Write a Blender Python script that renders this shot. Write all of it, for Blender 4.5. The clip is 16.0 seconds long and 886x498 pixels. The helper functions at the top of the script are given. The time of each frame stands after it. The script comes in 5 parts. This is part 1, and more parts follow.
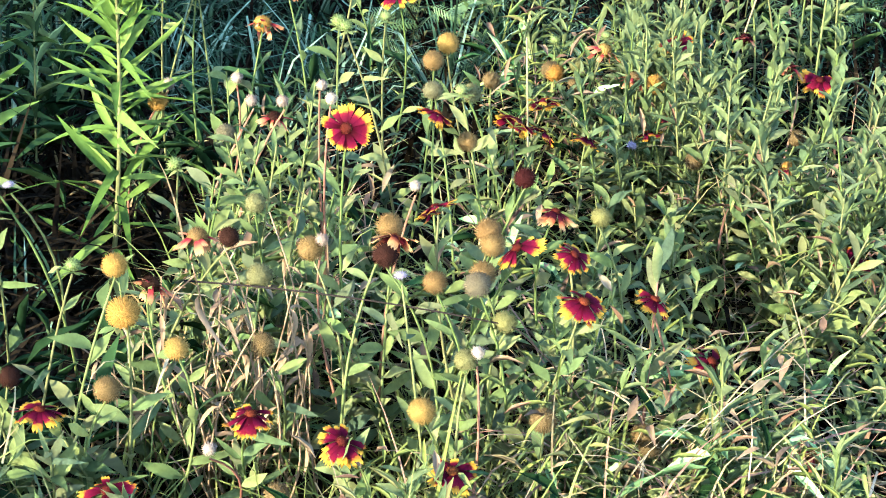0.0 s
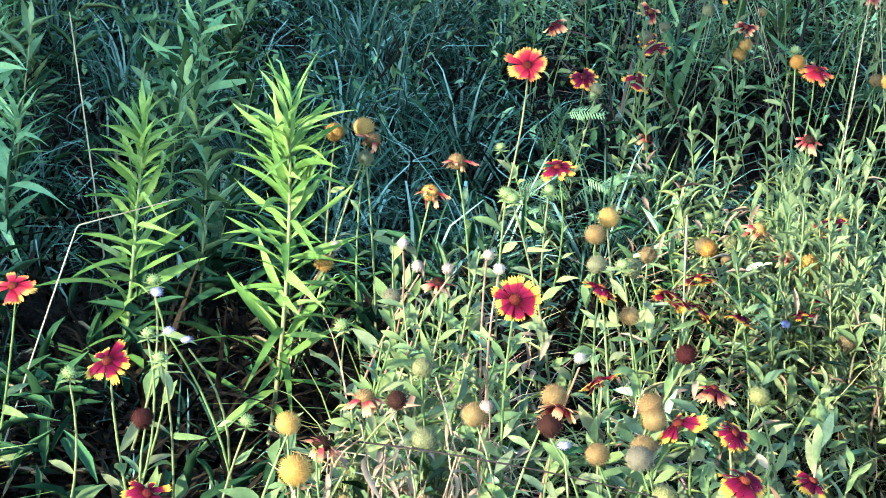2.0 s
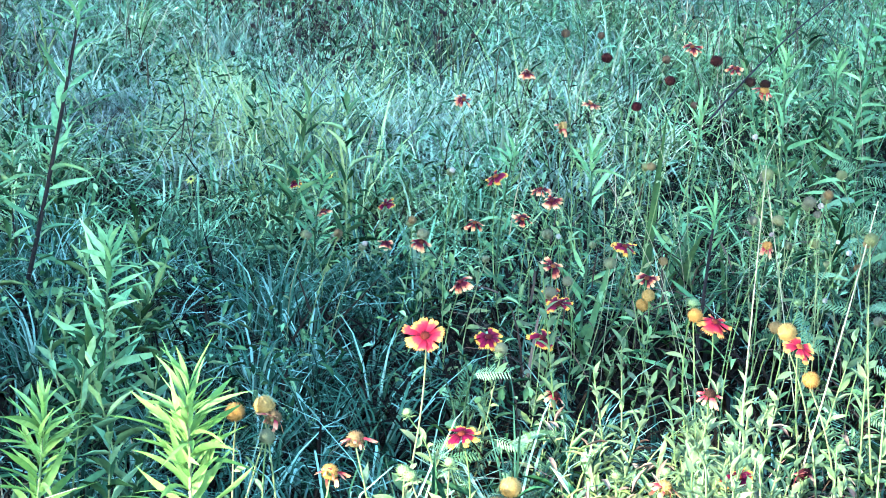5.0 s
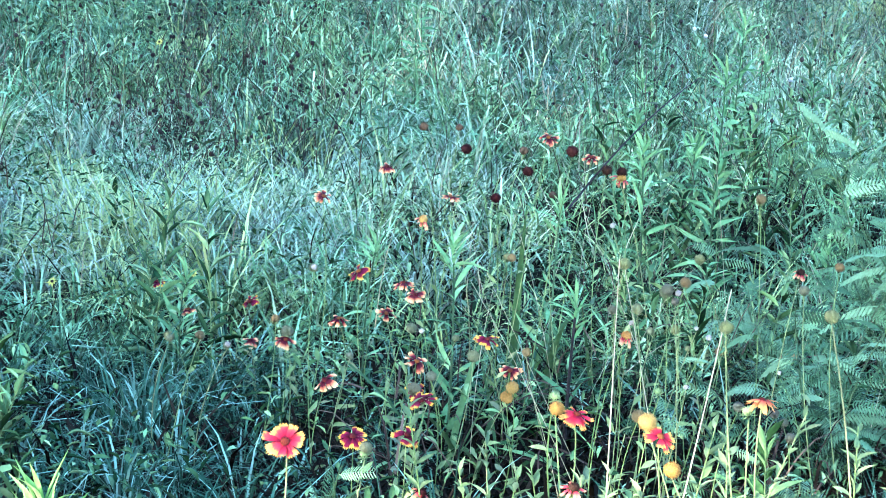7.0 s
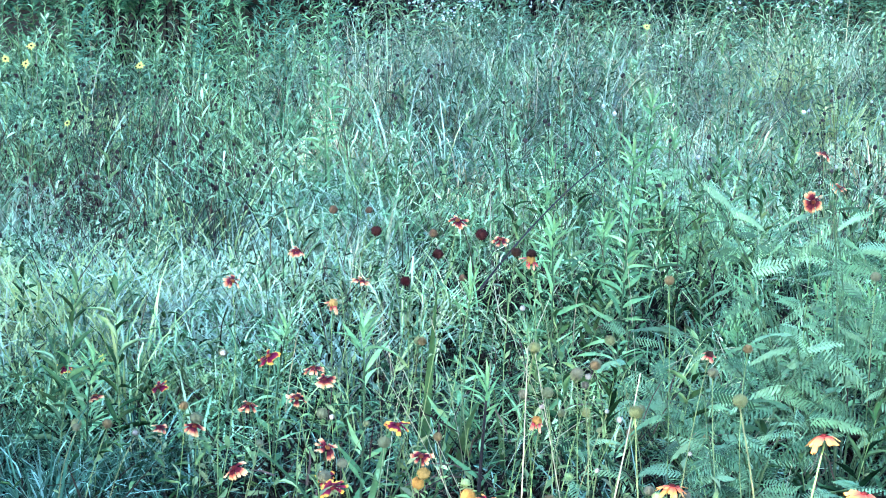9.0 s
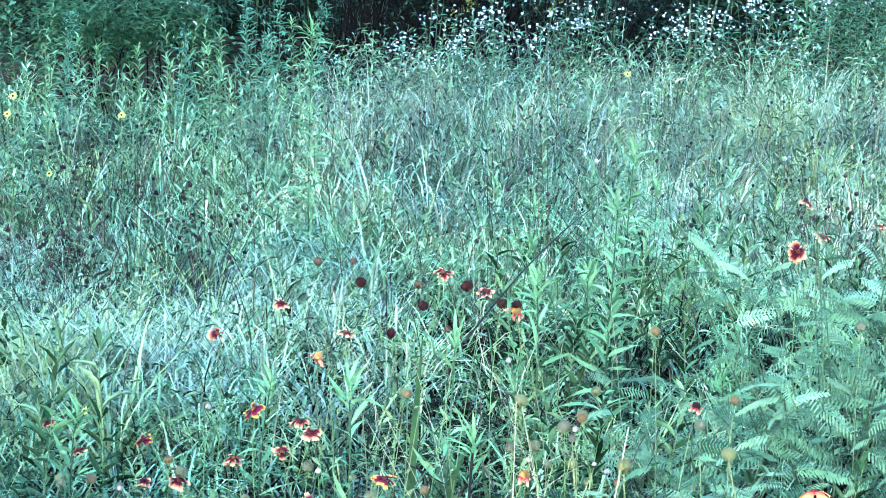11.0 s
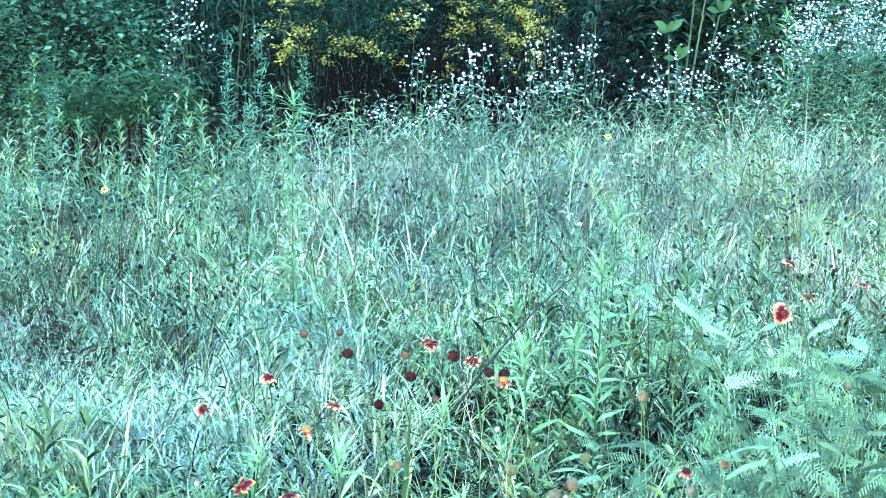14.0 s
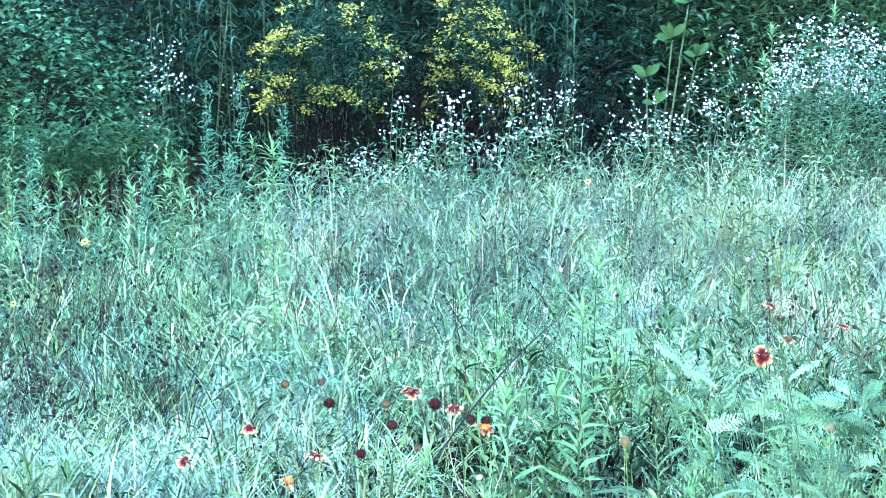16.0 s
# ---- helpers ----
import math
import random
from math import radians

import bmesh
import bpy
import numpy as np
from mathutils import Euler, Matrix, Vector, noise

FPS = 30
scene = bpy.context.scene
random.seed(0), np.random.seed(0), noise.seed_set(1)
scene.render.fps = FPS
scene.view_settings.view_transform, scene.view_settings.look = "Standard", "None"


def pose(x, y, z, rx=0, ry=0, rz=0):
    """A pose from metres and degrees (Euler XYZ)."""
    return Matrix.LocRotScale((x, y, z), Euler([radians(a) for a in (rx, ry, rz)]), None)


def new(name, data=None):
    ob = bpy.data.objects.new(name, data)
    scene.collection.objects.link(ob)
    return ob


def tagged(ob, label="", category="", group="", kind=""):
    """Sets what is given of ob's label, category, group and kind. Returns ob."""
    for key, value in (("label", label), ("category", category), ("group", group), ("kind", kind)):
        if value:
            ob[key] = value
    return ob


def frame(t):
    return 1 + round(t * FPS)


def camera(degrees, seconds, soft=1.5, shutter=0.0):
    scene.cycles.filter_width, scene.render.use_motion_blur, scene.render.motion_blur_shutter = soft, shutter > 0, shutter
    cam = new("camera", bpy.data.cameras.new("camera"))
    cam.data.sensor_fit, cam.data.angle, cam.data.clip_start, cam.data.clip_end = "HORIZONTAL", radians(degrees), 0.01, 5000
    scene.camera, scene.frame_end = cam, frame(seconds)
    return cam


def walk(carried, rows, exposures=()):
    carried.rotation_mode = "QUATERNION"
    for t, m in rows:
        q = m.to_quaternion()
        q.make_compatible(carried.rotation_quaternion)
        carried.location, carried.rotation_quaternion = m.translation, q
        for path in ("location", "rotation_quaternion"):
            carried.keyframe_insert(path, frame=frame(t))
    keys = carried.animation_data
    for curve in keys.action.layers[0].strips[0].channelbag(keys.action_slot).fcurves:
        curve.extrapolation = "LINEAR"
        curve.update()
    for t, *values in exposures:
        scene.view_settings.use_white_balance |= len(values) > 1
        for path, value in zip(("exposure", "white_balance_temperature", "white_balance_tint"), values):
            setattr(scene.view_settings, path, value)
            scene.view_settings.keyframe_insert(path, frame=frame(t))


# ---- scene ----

# camera and its walk
cam = camera(28.0, 16.0, soft=1.0)
ROWS = [
    (0, -0.0362, -0.0055, 1.3024, 61.81, -4.452, 7.333),
    (0.5, -0.0494, -0.0228, 1.3172, 63.136, -4.747, 7.949),
    (1, -0.0643, -0.0329, 1.3286, 64.33, -4.97, 9.067),
    (1.5, -0.0762, -0.0465, 1.3321, 65.438, -5.085, 10.523),
    (2, -0.087, -0.0561, 1.3343, 66.512, -4.98, 11.823),
    (2.5, -0.0873, -0.0617, 1.3473, 67.573, -4.665, 12.756),
    (3, -0.081, -0.0515, 1.3508, 68.833, -4.247, 13.007),
    (3.5, -0.0589, -0.0383, 1.365, 70.132, -3.808, 12.666),
    (4, -0.0392, -0.0293, 1.3848, 71.57, -3.408, 11.765),
    (4.5, -0.035, -0.0296, 1.3985, 72.898, -3.251, 10.482),
    (5, -0.0326, -0.0331, 1.4055, 74.031, -3.057, 9.114),
    (7.5, 0.0033, -0.0128, 1.4467, 77.39, -2.165, 3.908),
    (8, 0.0074, -0.0071, 1.4539, 78.034, -2.157, 3.04),
    (8.5, 0.0097, -0.0021, 1.459, 78.676, -2.238, 2.402),
    (9, 0.0064, -0.0024, 1.4624, 79.234, -2.248, 2.021),
    (9.5, 0.0029, -0.0016, 1.4658, 79.748, -2.277, 1.781),
    (10, 0.0016, 0.0015, 1.4693, 80.147, -2.29, 1.606),
    (12.5, -0.0164, 0.0053, 1.4911, 81.443, -1.541, 0.867),
    (13, -0.013, 0.0005, 1.4937, 81.838, -1.237, 0.823),
    (13.5, -0.0106, -0.0001, 1.496, 82.261, -1.022, 0.743),
    (14, -0.0074, 0.0016, 1.4957, 82.711, -0.781, 0.647),
    (14.5, -0.0044, 0.0047, 1.4958, 83.162, -0.52, 0.483),
    (15, -0.0027, 0.0001, 1.4993, 83.504, -0.285, 0.278),
    (15.5, -0.0003, 0.0006, 1.5002, 83.837, -0.098, 0.119),
    (16, 0, 0, 1.5, 84.2, 0, 0),
]

EXPOSURES = [(0.0, 4.36, 7300, 8), (2.5, 4.70, 6200, 4), (3.5, 4.98, 6050, 4), (5.0, 5.42, 5760, 3), (7.4, 5.42, 5860, 9), (9.0, 5.56, 6000, 9), (12.5, 5.80, 5945, 8), (16.0, 6.04, 5945, 8)]
walk(cam, [(r[0], pose(*r[1:])) for r in ROWS], EXPOSURES)

# world and sun: low sun behind the camera, slightly from its left
SUN_EL, SUN_AZ = radians(22), radians(36)      # az: degrees to the left of straight behind
world = bpy.data.worlds.new("world")
scene.world = world
world.use_nodes = True
wn = world.node_tree.nodes
sky = wn.new("ShaderNodeTexSky")
sky.sky_type = "NISHITA"
sky.sun_disc = False
sky.ozone_density = 3.0
sky.sun_elevation = SUN_EL
sky.sun_rotation = math.pi + SUN_AZ
world.node_tree.links.new(sky.outputs[0], wn["Background"].inputs[0])
wn["Background"].inputs[1].default_value = 0.15
sun = new("sun", bpy.data.lights.new("sun", "SUN"))
sun.data.energy, sun.data.angle, sun.data.color = 1.65, radians(0.6), (1.0, 0.88, 0.68)
sun_from = Vector((-math.sin(SUN_AZ) * math.cos(SUN_EL), -math.cos(SUN_AZ) * math.cos(SUN_EL), math.sin(SUN_EL)))
sun.rotation_mode = "QUATERNION"
sun.rotation_quaternion = sun_from.to_track_quat("Z", "Y")

# ---- materials ----
REFLECT = 0.55     # share of the listed leaf colours that is sent back


def base_mat(name, rough=0.7):
    m = bpy.data.materials.new(name)
    m.use_nodes = True
    b = m.node_tree.nodes["Principled BSDF"]
    b.inputs["Roughness"].default_value = rough
    b.inputs["Specular IOR Level"].default_value = 0.012
    return m, m.node_tree.nodes, m.node_tree.links, b


def ramp(nodes, stops):
    r = nodes.new("ShaderNodeValToRGB")
    while len(r.color_ramp.elements) < len(stops):
        r.color_ramp.elements.new(0.5)
    for e, (p, c) in zip(r.color_ramp.elements, stops):
        e.position, e.color = p, (*c, 1)
    return r


def plant_mat(name, colors, island=False, through_light=0.3, rough=0.6, grain=90.0, patch=0.0):
    """Leaf or stem: colour varied piece by piece and by a fine grain, partly translucent."""
    m, n, l, b = base_mat(name, rough)
    if island:
        b.inputs["Specular IOR Level"].default_value = 0.0
    src = n.new("ShaderNodeNewGeometry") if island else n.new("ShaderNodeObjectInfo")
    k = len(colors) - 1
    r = ramp(n, [(i / k, tuple(REFLECT * q for q in c)) for i, c in enumerate(colors)])
    l.new(src.outputs["Random Per Island" if island else "Random"], r.inputs[0])
    co = n.new("ShaderNodeTexCoord")
    fine = n.new("ShaderNodeTexNoise")
    fine.inputs["Scale"].default_value = grain
    fine.inputs["Detail"].default_value = 3
    l.new(co.outputs["Object"], fine.inputs["Vector"])
    big = n.new("ShaderNodeTexNoise")
    big.inputs["Scale"].default_value = grain / 9
    l.new(co.outputs["Object"], big.inputs["Vector"])
    add = n.new("ShaderNodeMath")
    l.new(fine.outputs[0], add.inputs[0])
    l.new(big.outputs[0], add.inputs[1])
    hsv = n.new("ShaderNodeHueSaturation")
    mp = n.new("ShaderNodeMapRange")
    mp.inputs[1].default_value, mp.inputs[2].default_value = 0.6, 1.4
    mp.inputs[3].default_value, mp.inputs[4].default_value = 0.65, 1.35
    l.new(add.outputs[0], mp.inputs[0])
    l.new(mp.outputs[0], hsv.inputs["Value"])
    l.new(r.outputs[0], hsv.inputs["Color"])
    tint = hsv.outputs[0]
    if patch:
        wide = n.new("ShaderNodeTexNoise")
        wide.inputs["Scale"].default_value, wide.inputs["Detail"].default_value = patch, 3
        l.new(co.outputs["Object"], wide.inputs["Vector"])
        pr = ramp(n, [(0.30, (0.42, 0.38, 0.42)), (0.42, (0.88, 0.88, 0.89)), (0.52, (1.12, 1.10, 1.03)), (0.62, (1.50, 1.26, 0.97)), (0.72, (1.42, 1.45, 1.38))])
        l.new(wide.outputs[0], pr.inputs[0])
        tuft = n.new("ShaderNodeTexNoise")
        tuft.inputs["Scale"].default_value, tuft.inputs["Detail"].default_value = 7.5, 2
        l.new(co.outputs["Object"], tuft.inputs["Vector"])
        tr2 = n.new("ShaderNodeMapRange")
        tr2.inputs[1].default_value, tr2.inputs[2].default_value = 0.32, 0.68
        tr2.inputs[3].default_value, tr2.inputs[4].default_value = 0.50, 1.38
        l.new(tuft.outputs[0], tr2.inputs[0])
        mul0 = n.new("ShaderNodeMix")
        mul0.data_type, mul0.blend_type = "RGBA", "MULTIPLY"
        mul0.inputs[0].default_value = 1.0
        l.new(hsv.outputs[0], mul0.inputs[6])
        l.new(tr2.outputs[0], mul0.inputs[7])
        mul = n.new("ShaderNodeMix")
        mul.data_type, mul.blend_type = "RGBA", "MULTIPLY"
        mul.inputs[0].default_value = 1.0
        l.new(mul0.outputs[2], mul.inputs[6])
        l.new(pr.outputs[0], mul.inputs[7])
        tint = mul.outputs[2]
    l.new(tint, b.inputs["Base Color"])
    bump = n.new("ShaderNodeBump")
    bump.inputs["Strength"].default_value = 0.25
    bump.inputs["Distance"].default_value = 0.002
    l.new(fine.outputs[0], bump.inputs["Height"])
    l.new(bump.outputs[0], b.inputs["Normal"])
    if through_light:
        tr = n.new("ShaderNodeBsdfTranslucent")
        l.new(tint, tr.inputs["Color"])
        mix = n.new("ShaderNodeMixShader")
        mix.inputs[0].default_value = through_light
        l.new(b.outputs[0], mix.inputs[1])
        l.new(tr.outputs[0], mix.inputs[2])
        l.new(mix.outputs[0], n["Material Output"].inputs["Surface"])
    return m


def petal_mat(name, stops):
    """Colour runs from the foot of a petal to its tip (its own y axis, in metres)."""
    m, n, l, b = base_mat(name, 0.55)
    co = n.new("ShaderNodeTexCoord")
    sep = n.new("ShaderNodeSeparateXYZ")
    l.new(co.outputs["Object"], sep.inputs[0])
    noi = n.new("ShaderNodeTexNoise")
    noi.inputs["Scale"].default_value = 260
    l.new(co.outputs["Object"], noi.inputs["Vector"])
    inf = n.new("ShaderNodeObjectInfo")
    a = n.new("ShaderNodeMath")
    a.operation = "MULTIPLY_ADD"
    a.inputs[1].default_value = 1 / 0.024
    l.new(sep.outputs[1], a.inputs[0])
    sh = n.new("ShaderNodeMapRange")
    sh.inputs[3].default_value, sh.inputs[4].default_value = -0.18, 0.16
    l.new(inf.outputs["Random"], sh.inputs[0])
    sh2 = n.new("ShaderNodeMath")
    sh2.operation = "MULTIPLY_ADD"
    sh2.inputs[1].default_value = 0.3
    sh2.inputs[2].default_value = -0.15
    l.new(noi.outputs[0], sh2.inputs[0])
    s3 = n.new("ShaderNodeMath")
    l.new(sh.outputs[0], s3.inputs[0])
    l.new(sh2.outputs[0], s3.inputs[1])
    l.new(s3.outputs[0], a.inputs[2])
    r = ramp(n, [(q, tuple(REFLECT * w for w in c)) for q, c in stops])
    l.new(a.outputs[0], r.inputs[0])
    l.new(r.outputs[0], b.inputs["Base Color"])
    tr = n.new("ShaderNodeBsdfTranslucent")
    l.new(r.outputs[0], tr.inputs["Color"])
    mix = n.new("ShaderNodeMixShader")
    mix.inputs[0].default_value = 0.3
    l.new(b.outputs[0], mix.inputs[1])
    l.new(tr.outputs[0], mix.inputs[2])
    l.new(mix.outputs[0], n["Material Output"].inputs["Surface"])
    return m


M_GAIL = plant_mat("gaillardia_leaf", [(0.0742, 0.13, 0.05665), (0.2014, 0.27, 0.1072), (0.106, 0.18, 0.08195), (0.2544, 0.32, 0.145), (0.1696, 0.19, 0.1008), (0.0742, 0.13, 0.0882), (0.159, 0.25, 0.0882)], through_light=0.35)
M_STEM = plant_mat("green_stem", [(0.09, 0.15, 0.05), (0.14, 0.20, 0.08), (0.15, 0.16, 0.08)], through_light=0)
M_REDSTEM = plant_mat("reddish_stem", [(0.22, 0.10, 0.08), (0.28, 0.15, 0.11)], through_light=0)
M_DARKSTEM = plant_mat("dark_stem", [(0.016, 0.015, 0.016), (0.026, 0.022, 0.022)], through_light=0)
M_STRAW = plant_mat("straw", [(0.26, 0.24, 0.15), (0.33, 0.30, 0.20), (0.20, 0.19, 0.12)], island=True, through_light=0.1)
M_DRY = plant_mat("dry_stem", [(0.24, 0.16, 0.12), (0.256, 0.136, 0.12), (0.288, 0.224, 0.144), (0.144, 0.088, 0.064)], island=True, through_light=0)
# M_GAIL colours at about three quarters, standing in for broken sun on shoots
M_GAILFAR = plant_mat("gaillardia_dappled_leaf", [(0.05553, 0.09945, 0.05162), (0.1507, 0.2066, 0.09763), (0.07929, 0.1377, 0.07463), (0.1903, 0.2448, 0.132), (0.119, 0.1913, 0.08035)], island=True, through_light=0.35)
M_GOLD = plant_mat("goldenrod_leaf", [(0.06, 0.14, 0.035), (0.12, 0.23, 0.055), (0.19, 0.31, 0.09)], through_light=0.3)
# shade tint put into colour: goldenrod leaf copies for stalks out of the sun
M_IRON = plant_mat("shade_lance_leaf", [(0.0585, 0.143, 0.0585), (0.155, 0.32, 0.14), (0.28, 0.48, 0.22)], through_light=0.2)
M_GREENTOP = plant_mat("shade_young_leaf", [(0.10, 0.22, 0.085), (0.20, 0.35, 0.145)], through_light=0.25)
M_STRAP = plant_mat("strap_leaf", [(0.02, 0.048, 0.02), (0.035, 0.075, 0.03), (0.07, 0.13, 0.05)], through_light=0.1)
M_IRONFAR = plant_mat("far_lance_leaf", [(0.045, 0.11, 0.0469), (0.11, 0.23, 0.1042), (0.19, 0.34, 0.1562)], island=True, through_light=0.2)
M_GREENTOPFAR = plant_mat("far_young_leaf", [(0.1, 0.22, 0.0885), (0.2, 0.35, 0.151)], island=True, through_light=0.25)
M_GOLDTOP = plant_mat("goldenrod_young_leaf", [(0.12, 0.25, 0.06), (0.19, 0.33, 0.10)], through_light=0.3)
# darkest stops carry the shade of the wood and its gaps
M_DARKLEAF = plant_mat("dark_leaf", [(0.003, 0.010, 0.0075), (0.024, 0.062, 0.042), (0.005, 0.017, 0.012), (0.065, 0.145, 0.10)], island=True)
# near-black stops imitate shaded gaps between the blades
M_GRASSFAR = plant_mat("meadow_grass", [(0.007, 0.018, 0.008), (0.163, 0.32, 0.166), (0.022, 0.05, 0.023), (0.236, 0.41, 0.232), (0.1, 0.21, 0.1), (0.01, 0.027, 0.012), (0.32, 0.47, 0.315)], island=True, through_light=0.06, rough=0.45, grain=30, patch=1.7)
M_DEAD = plant_mat("dead_stalk", [(0.05, 0.035, 0.026), (0.012, 0.009, 0.008), (0.10, 0.07, 0.05), (0.02, 0.014, 0.012)], island=True, through_light=0, rough=0.9, grain=30)
# grass green lowered to stand in for the deep shade near the clump
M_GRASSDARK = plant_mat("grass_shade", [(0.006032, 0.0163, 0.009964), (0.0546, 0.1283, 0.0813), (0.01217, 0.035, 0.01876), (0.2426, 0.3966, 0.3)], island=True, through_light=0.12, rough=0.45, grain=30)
M_GRASSPALE = plant_mat("grass_pale", [(0.0927, 0.172, 0.1013), (0.2473, 0.3643, 0.2532), (0.34, 0.4352, 0.3442), (0.2061, 0.2732, 0.1722)], island=True, through_light=0.1, rough=0.5, grain=30, patch=1.7)
M_GRASSSTRAW = plant_mat("grass_straw", [(0.14, 0.13, 0.08), (0.34, 0.29, 0.19), (0.40, 0.33, 0.24), (0.26, 0.24, 0.13)], island=True, through_light=0.12, rough=0.5, grain=30, patch=1.7)
M_GRASSEDGE = plant_mat("grass_edge", [(0.0246, 0.0588, 0.0307), (0.164, 0.2604, 0.175), (0.2706, 0.3444, 0.2625), (0.0738, 0.1344, 0.0787), (0.246, 0.2352, 0.1662)], island=True, through_light=0.12, rough=0.5, grain=30, patch=1.7)
M_WITHER = plant_mat("withered_leaf", [(0.20, 0.12, 0.09), (0.26, 0.19, 0.13), (0.13, 0.08, 0.06), (0.24, 0.21, 0.15)], island=True, through_light=0.15)
M_GRASSOUT = plant_mat("grass_outer", [(0.02, 0.05, 0.02), (0.08, 0.16, 0.06), (0.14, 0.23, 0.10), (0.04, 0.09, 0.04)], island=True, through_light=0.12, rough=0.5, grain=30, patch=1.7)
M_GRASSLIME = plant_mat("grass_lime", [(0.13, 0.20, 0.07), (0.30, 0.39, 0.15), (0.42, 0.49, 0.22)], island=True, through_light=0.2, rough=0.5, grain=30)
# darkest stops of both herb leaves imitate shaded pockets among them
M_HERBFRONT = plant_mat("low_herb_leaf", [(0.0056, 0.0196, 0.0084), (0.0112, 0.0336, 0.014), (0.196, 0.378, 0.189), (0.014, 0.0448, 0.0196), (0.028, 0.084, 0.0364), (0.42, 0.616, 0.35)], island=True, through_light=0.06, patch=1.7)
M_HERB = plant_mat("herb_leaf", [(0.006, 0.02, 0.009), (0.02, 0.052, 0.022), (0.11, 0.215, 0.104), (0.009, 0.027, 0.012), (0.05, 0.115, 0.0524), (0.21, 0.335, 0.177)], island=True, through_light=0.06, patch=1.7)
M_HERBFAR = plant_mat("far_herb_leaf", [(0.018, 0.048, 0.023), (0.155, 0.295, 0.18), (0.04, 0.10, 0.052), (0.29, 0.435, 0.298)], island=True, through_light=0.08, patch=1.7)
M_HERBDRY = plant_mat("dry_leaf_litter", [(0.30, 0.23, 0.12), (0.38, 0.31, 0.19), (0.18, 0.13, 0.08)], island=True, through_light=0.1)
M_PINNATE = plant_mat("pinnate_leaf", [(0.02, 0.05, 0.025), (0.105, 0.205, 0.105), (0.045, 0.10, 0.05), (0.17, 0.295, 0.165), (0.012, 0.032, 0.016)], through_light=0.1)
M_SHRUB = plant_mat("shrub_leaf", [(0.006, 0.025, 0.0115), (0.07, 0.18, 0.092), (0.02, 0.06, 0.0345), (0.14, 0.3, 0.161)], island=True)
M_OLIVE = plant_mat("olive_leaf", [(0.012, 0.04, 0.02), (0.05, 0.115, 0.05), (0.025, 0.07, 0.035), (0.085, 0.16, 0.07)], island=True)
M_BLUEGREEN = plant_mat("aster_leaf", [(0.044, 0.1265, 0.0805), (0.132, 0.297, 0.1955), (0.0825, 0.209, 0.1265), (0.209, 0.396, 0.2875)], island=True)
M_YELLOW = plant_mat("goldenrod_bloom", [(0.36, 0.36, 0.075), (0.52, 0.49, 0.12), (0.24, 0.28, 0.065)], island=True)
M_WHITE = plant_mat("white_bloom", [(0.36, 0.40, 0.41), (0.47, 0.49, 0.50), (0.28, 0.32, 0.33)], island=True)
M_PUFF = plant_mat("puff", [(0.30, 0.25, 0.22), (0.42, 0.38, 0.34), (0.26, 0.20, 0.18)], through_light=0.15, rough=0.9, grain=500)
M_LILAC = plant_mat("lilac_bloom", [(0.28, 0.27, 0.44), (0.34, 0.33, 0.48)])
M_BIGLEAF = plant_mat("sapling_leaf", [(0.022, 0.055, 0.022), (0.04, 0.095, 0.035)], through_light=0.1)
M_FARSTEM = plant_mat("far_stem", [(0.03, 0.06, 0.03), (0.06, 0.10, 0.05)], through_light=0)
M_PETAL = petal_mat("gaillardia_petal", [(0.0, (0.03, 0.002, 0.006)), (0.42, (0.095, 0.004, 0.024)), (0.66, (0.17, 0.011, 0.03)), (0.80, (0.50, 0.24, 0.035)), (1.0, (0.60, 0.37, 0.06))])
M_PETALPINK = petal_mat("gaillardia_petal_bright", [(0.0, (0.11, 0.005, 0.018)), (0.35, (0.31, 0.014, 0.036)), (0.62, (0.42, 0.04, 0.042)), (0.80, (0.60, 0.21, 0.05)), (1.0, (0.66, 0.34, 0.08))])
M_PETALORANGE = petal_mat("gaillardia_petal_orange", [(0.0, (0.24, 0.03, 0.03)), (0.45, (0.42, 0.10, 0.05)), (0.8, (0.56, 0.22, 0.06)), (1.0, (0.60, 0.30, 0.09))])
M_PETALPEACH = petal_mat("gaillardia_petal_peach", [(0.0, (0.03, 0.003, 0.008)), (0.42, (0.09, 0.009, 0.018)), (0.62, (0.42, 0.12, 0.06)), (0.80, (0.60, 0.30, 0.13)), (1.0, (0.64, 0.40, 0.19))])
M_PETALOLD = petal_mat("gaillardia_petal_faded", [(0.0, (0.14, 0.010, 0.02)), (0.5, (0.30, 0.035, 0.05)), (0.8, (0.48, 0.20, 0.11)), (1.0, (0.58, 0.32, 0.17))])
M_DISC = plant_mat("flower_disc", [(0.05, 0.008, 0.010), (0.09, 0.02, 0.012), (0.17, 0.06, 0.02)], through_light=0, rough=0.9, grain=500)
M_SEED_ORANGE = plant_mat("seed_orange", [(0.30, 0.15, 0.04), (0.36, 0.21, 0.06), (0.29, 0.20, 0.07)], through_light=0.1, rough=0.9, grain=500)
M_SEED_TAN = plant_mat("seed_tan", [(0.155, 0.10, 0.048), (0.185, 0.13, 0.06), (0.115, 0.09, 0.05)], through_light=0.1, rough=0.9, grain=500)
M_SEED_GREEN = plant_mat("seed_green", [(0.17, 0.18, 0.07), (0.14, 0.15, 0.085), (0.12, 0.11, 0.085)], through_light=0.1, rough=0.9, grain=500)
M_SEED_RED = plant_mat("seed_red", [(0.035, 0.008, 0.010), (0.032, 0.013, 0.012), (0.03, 0.016, 0.012)], through_light=0.1, rough=0.9, grain=500)
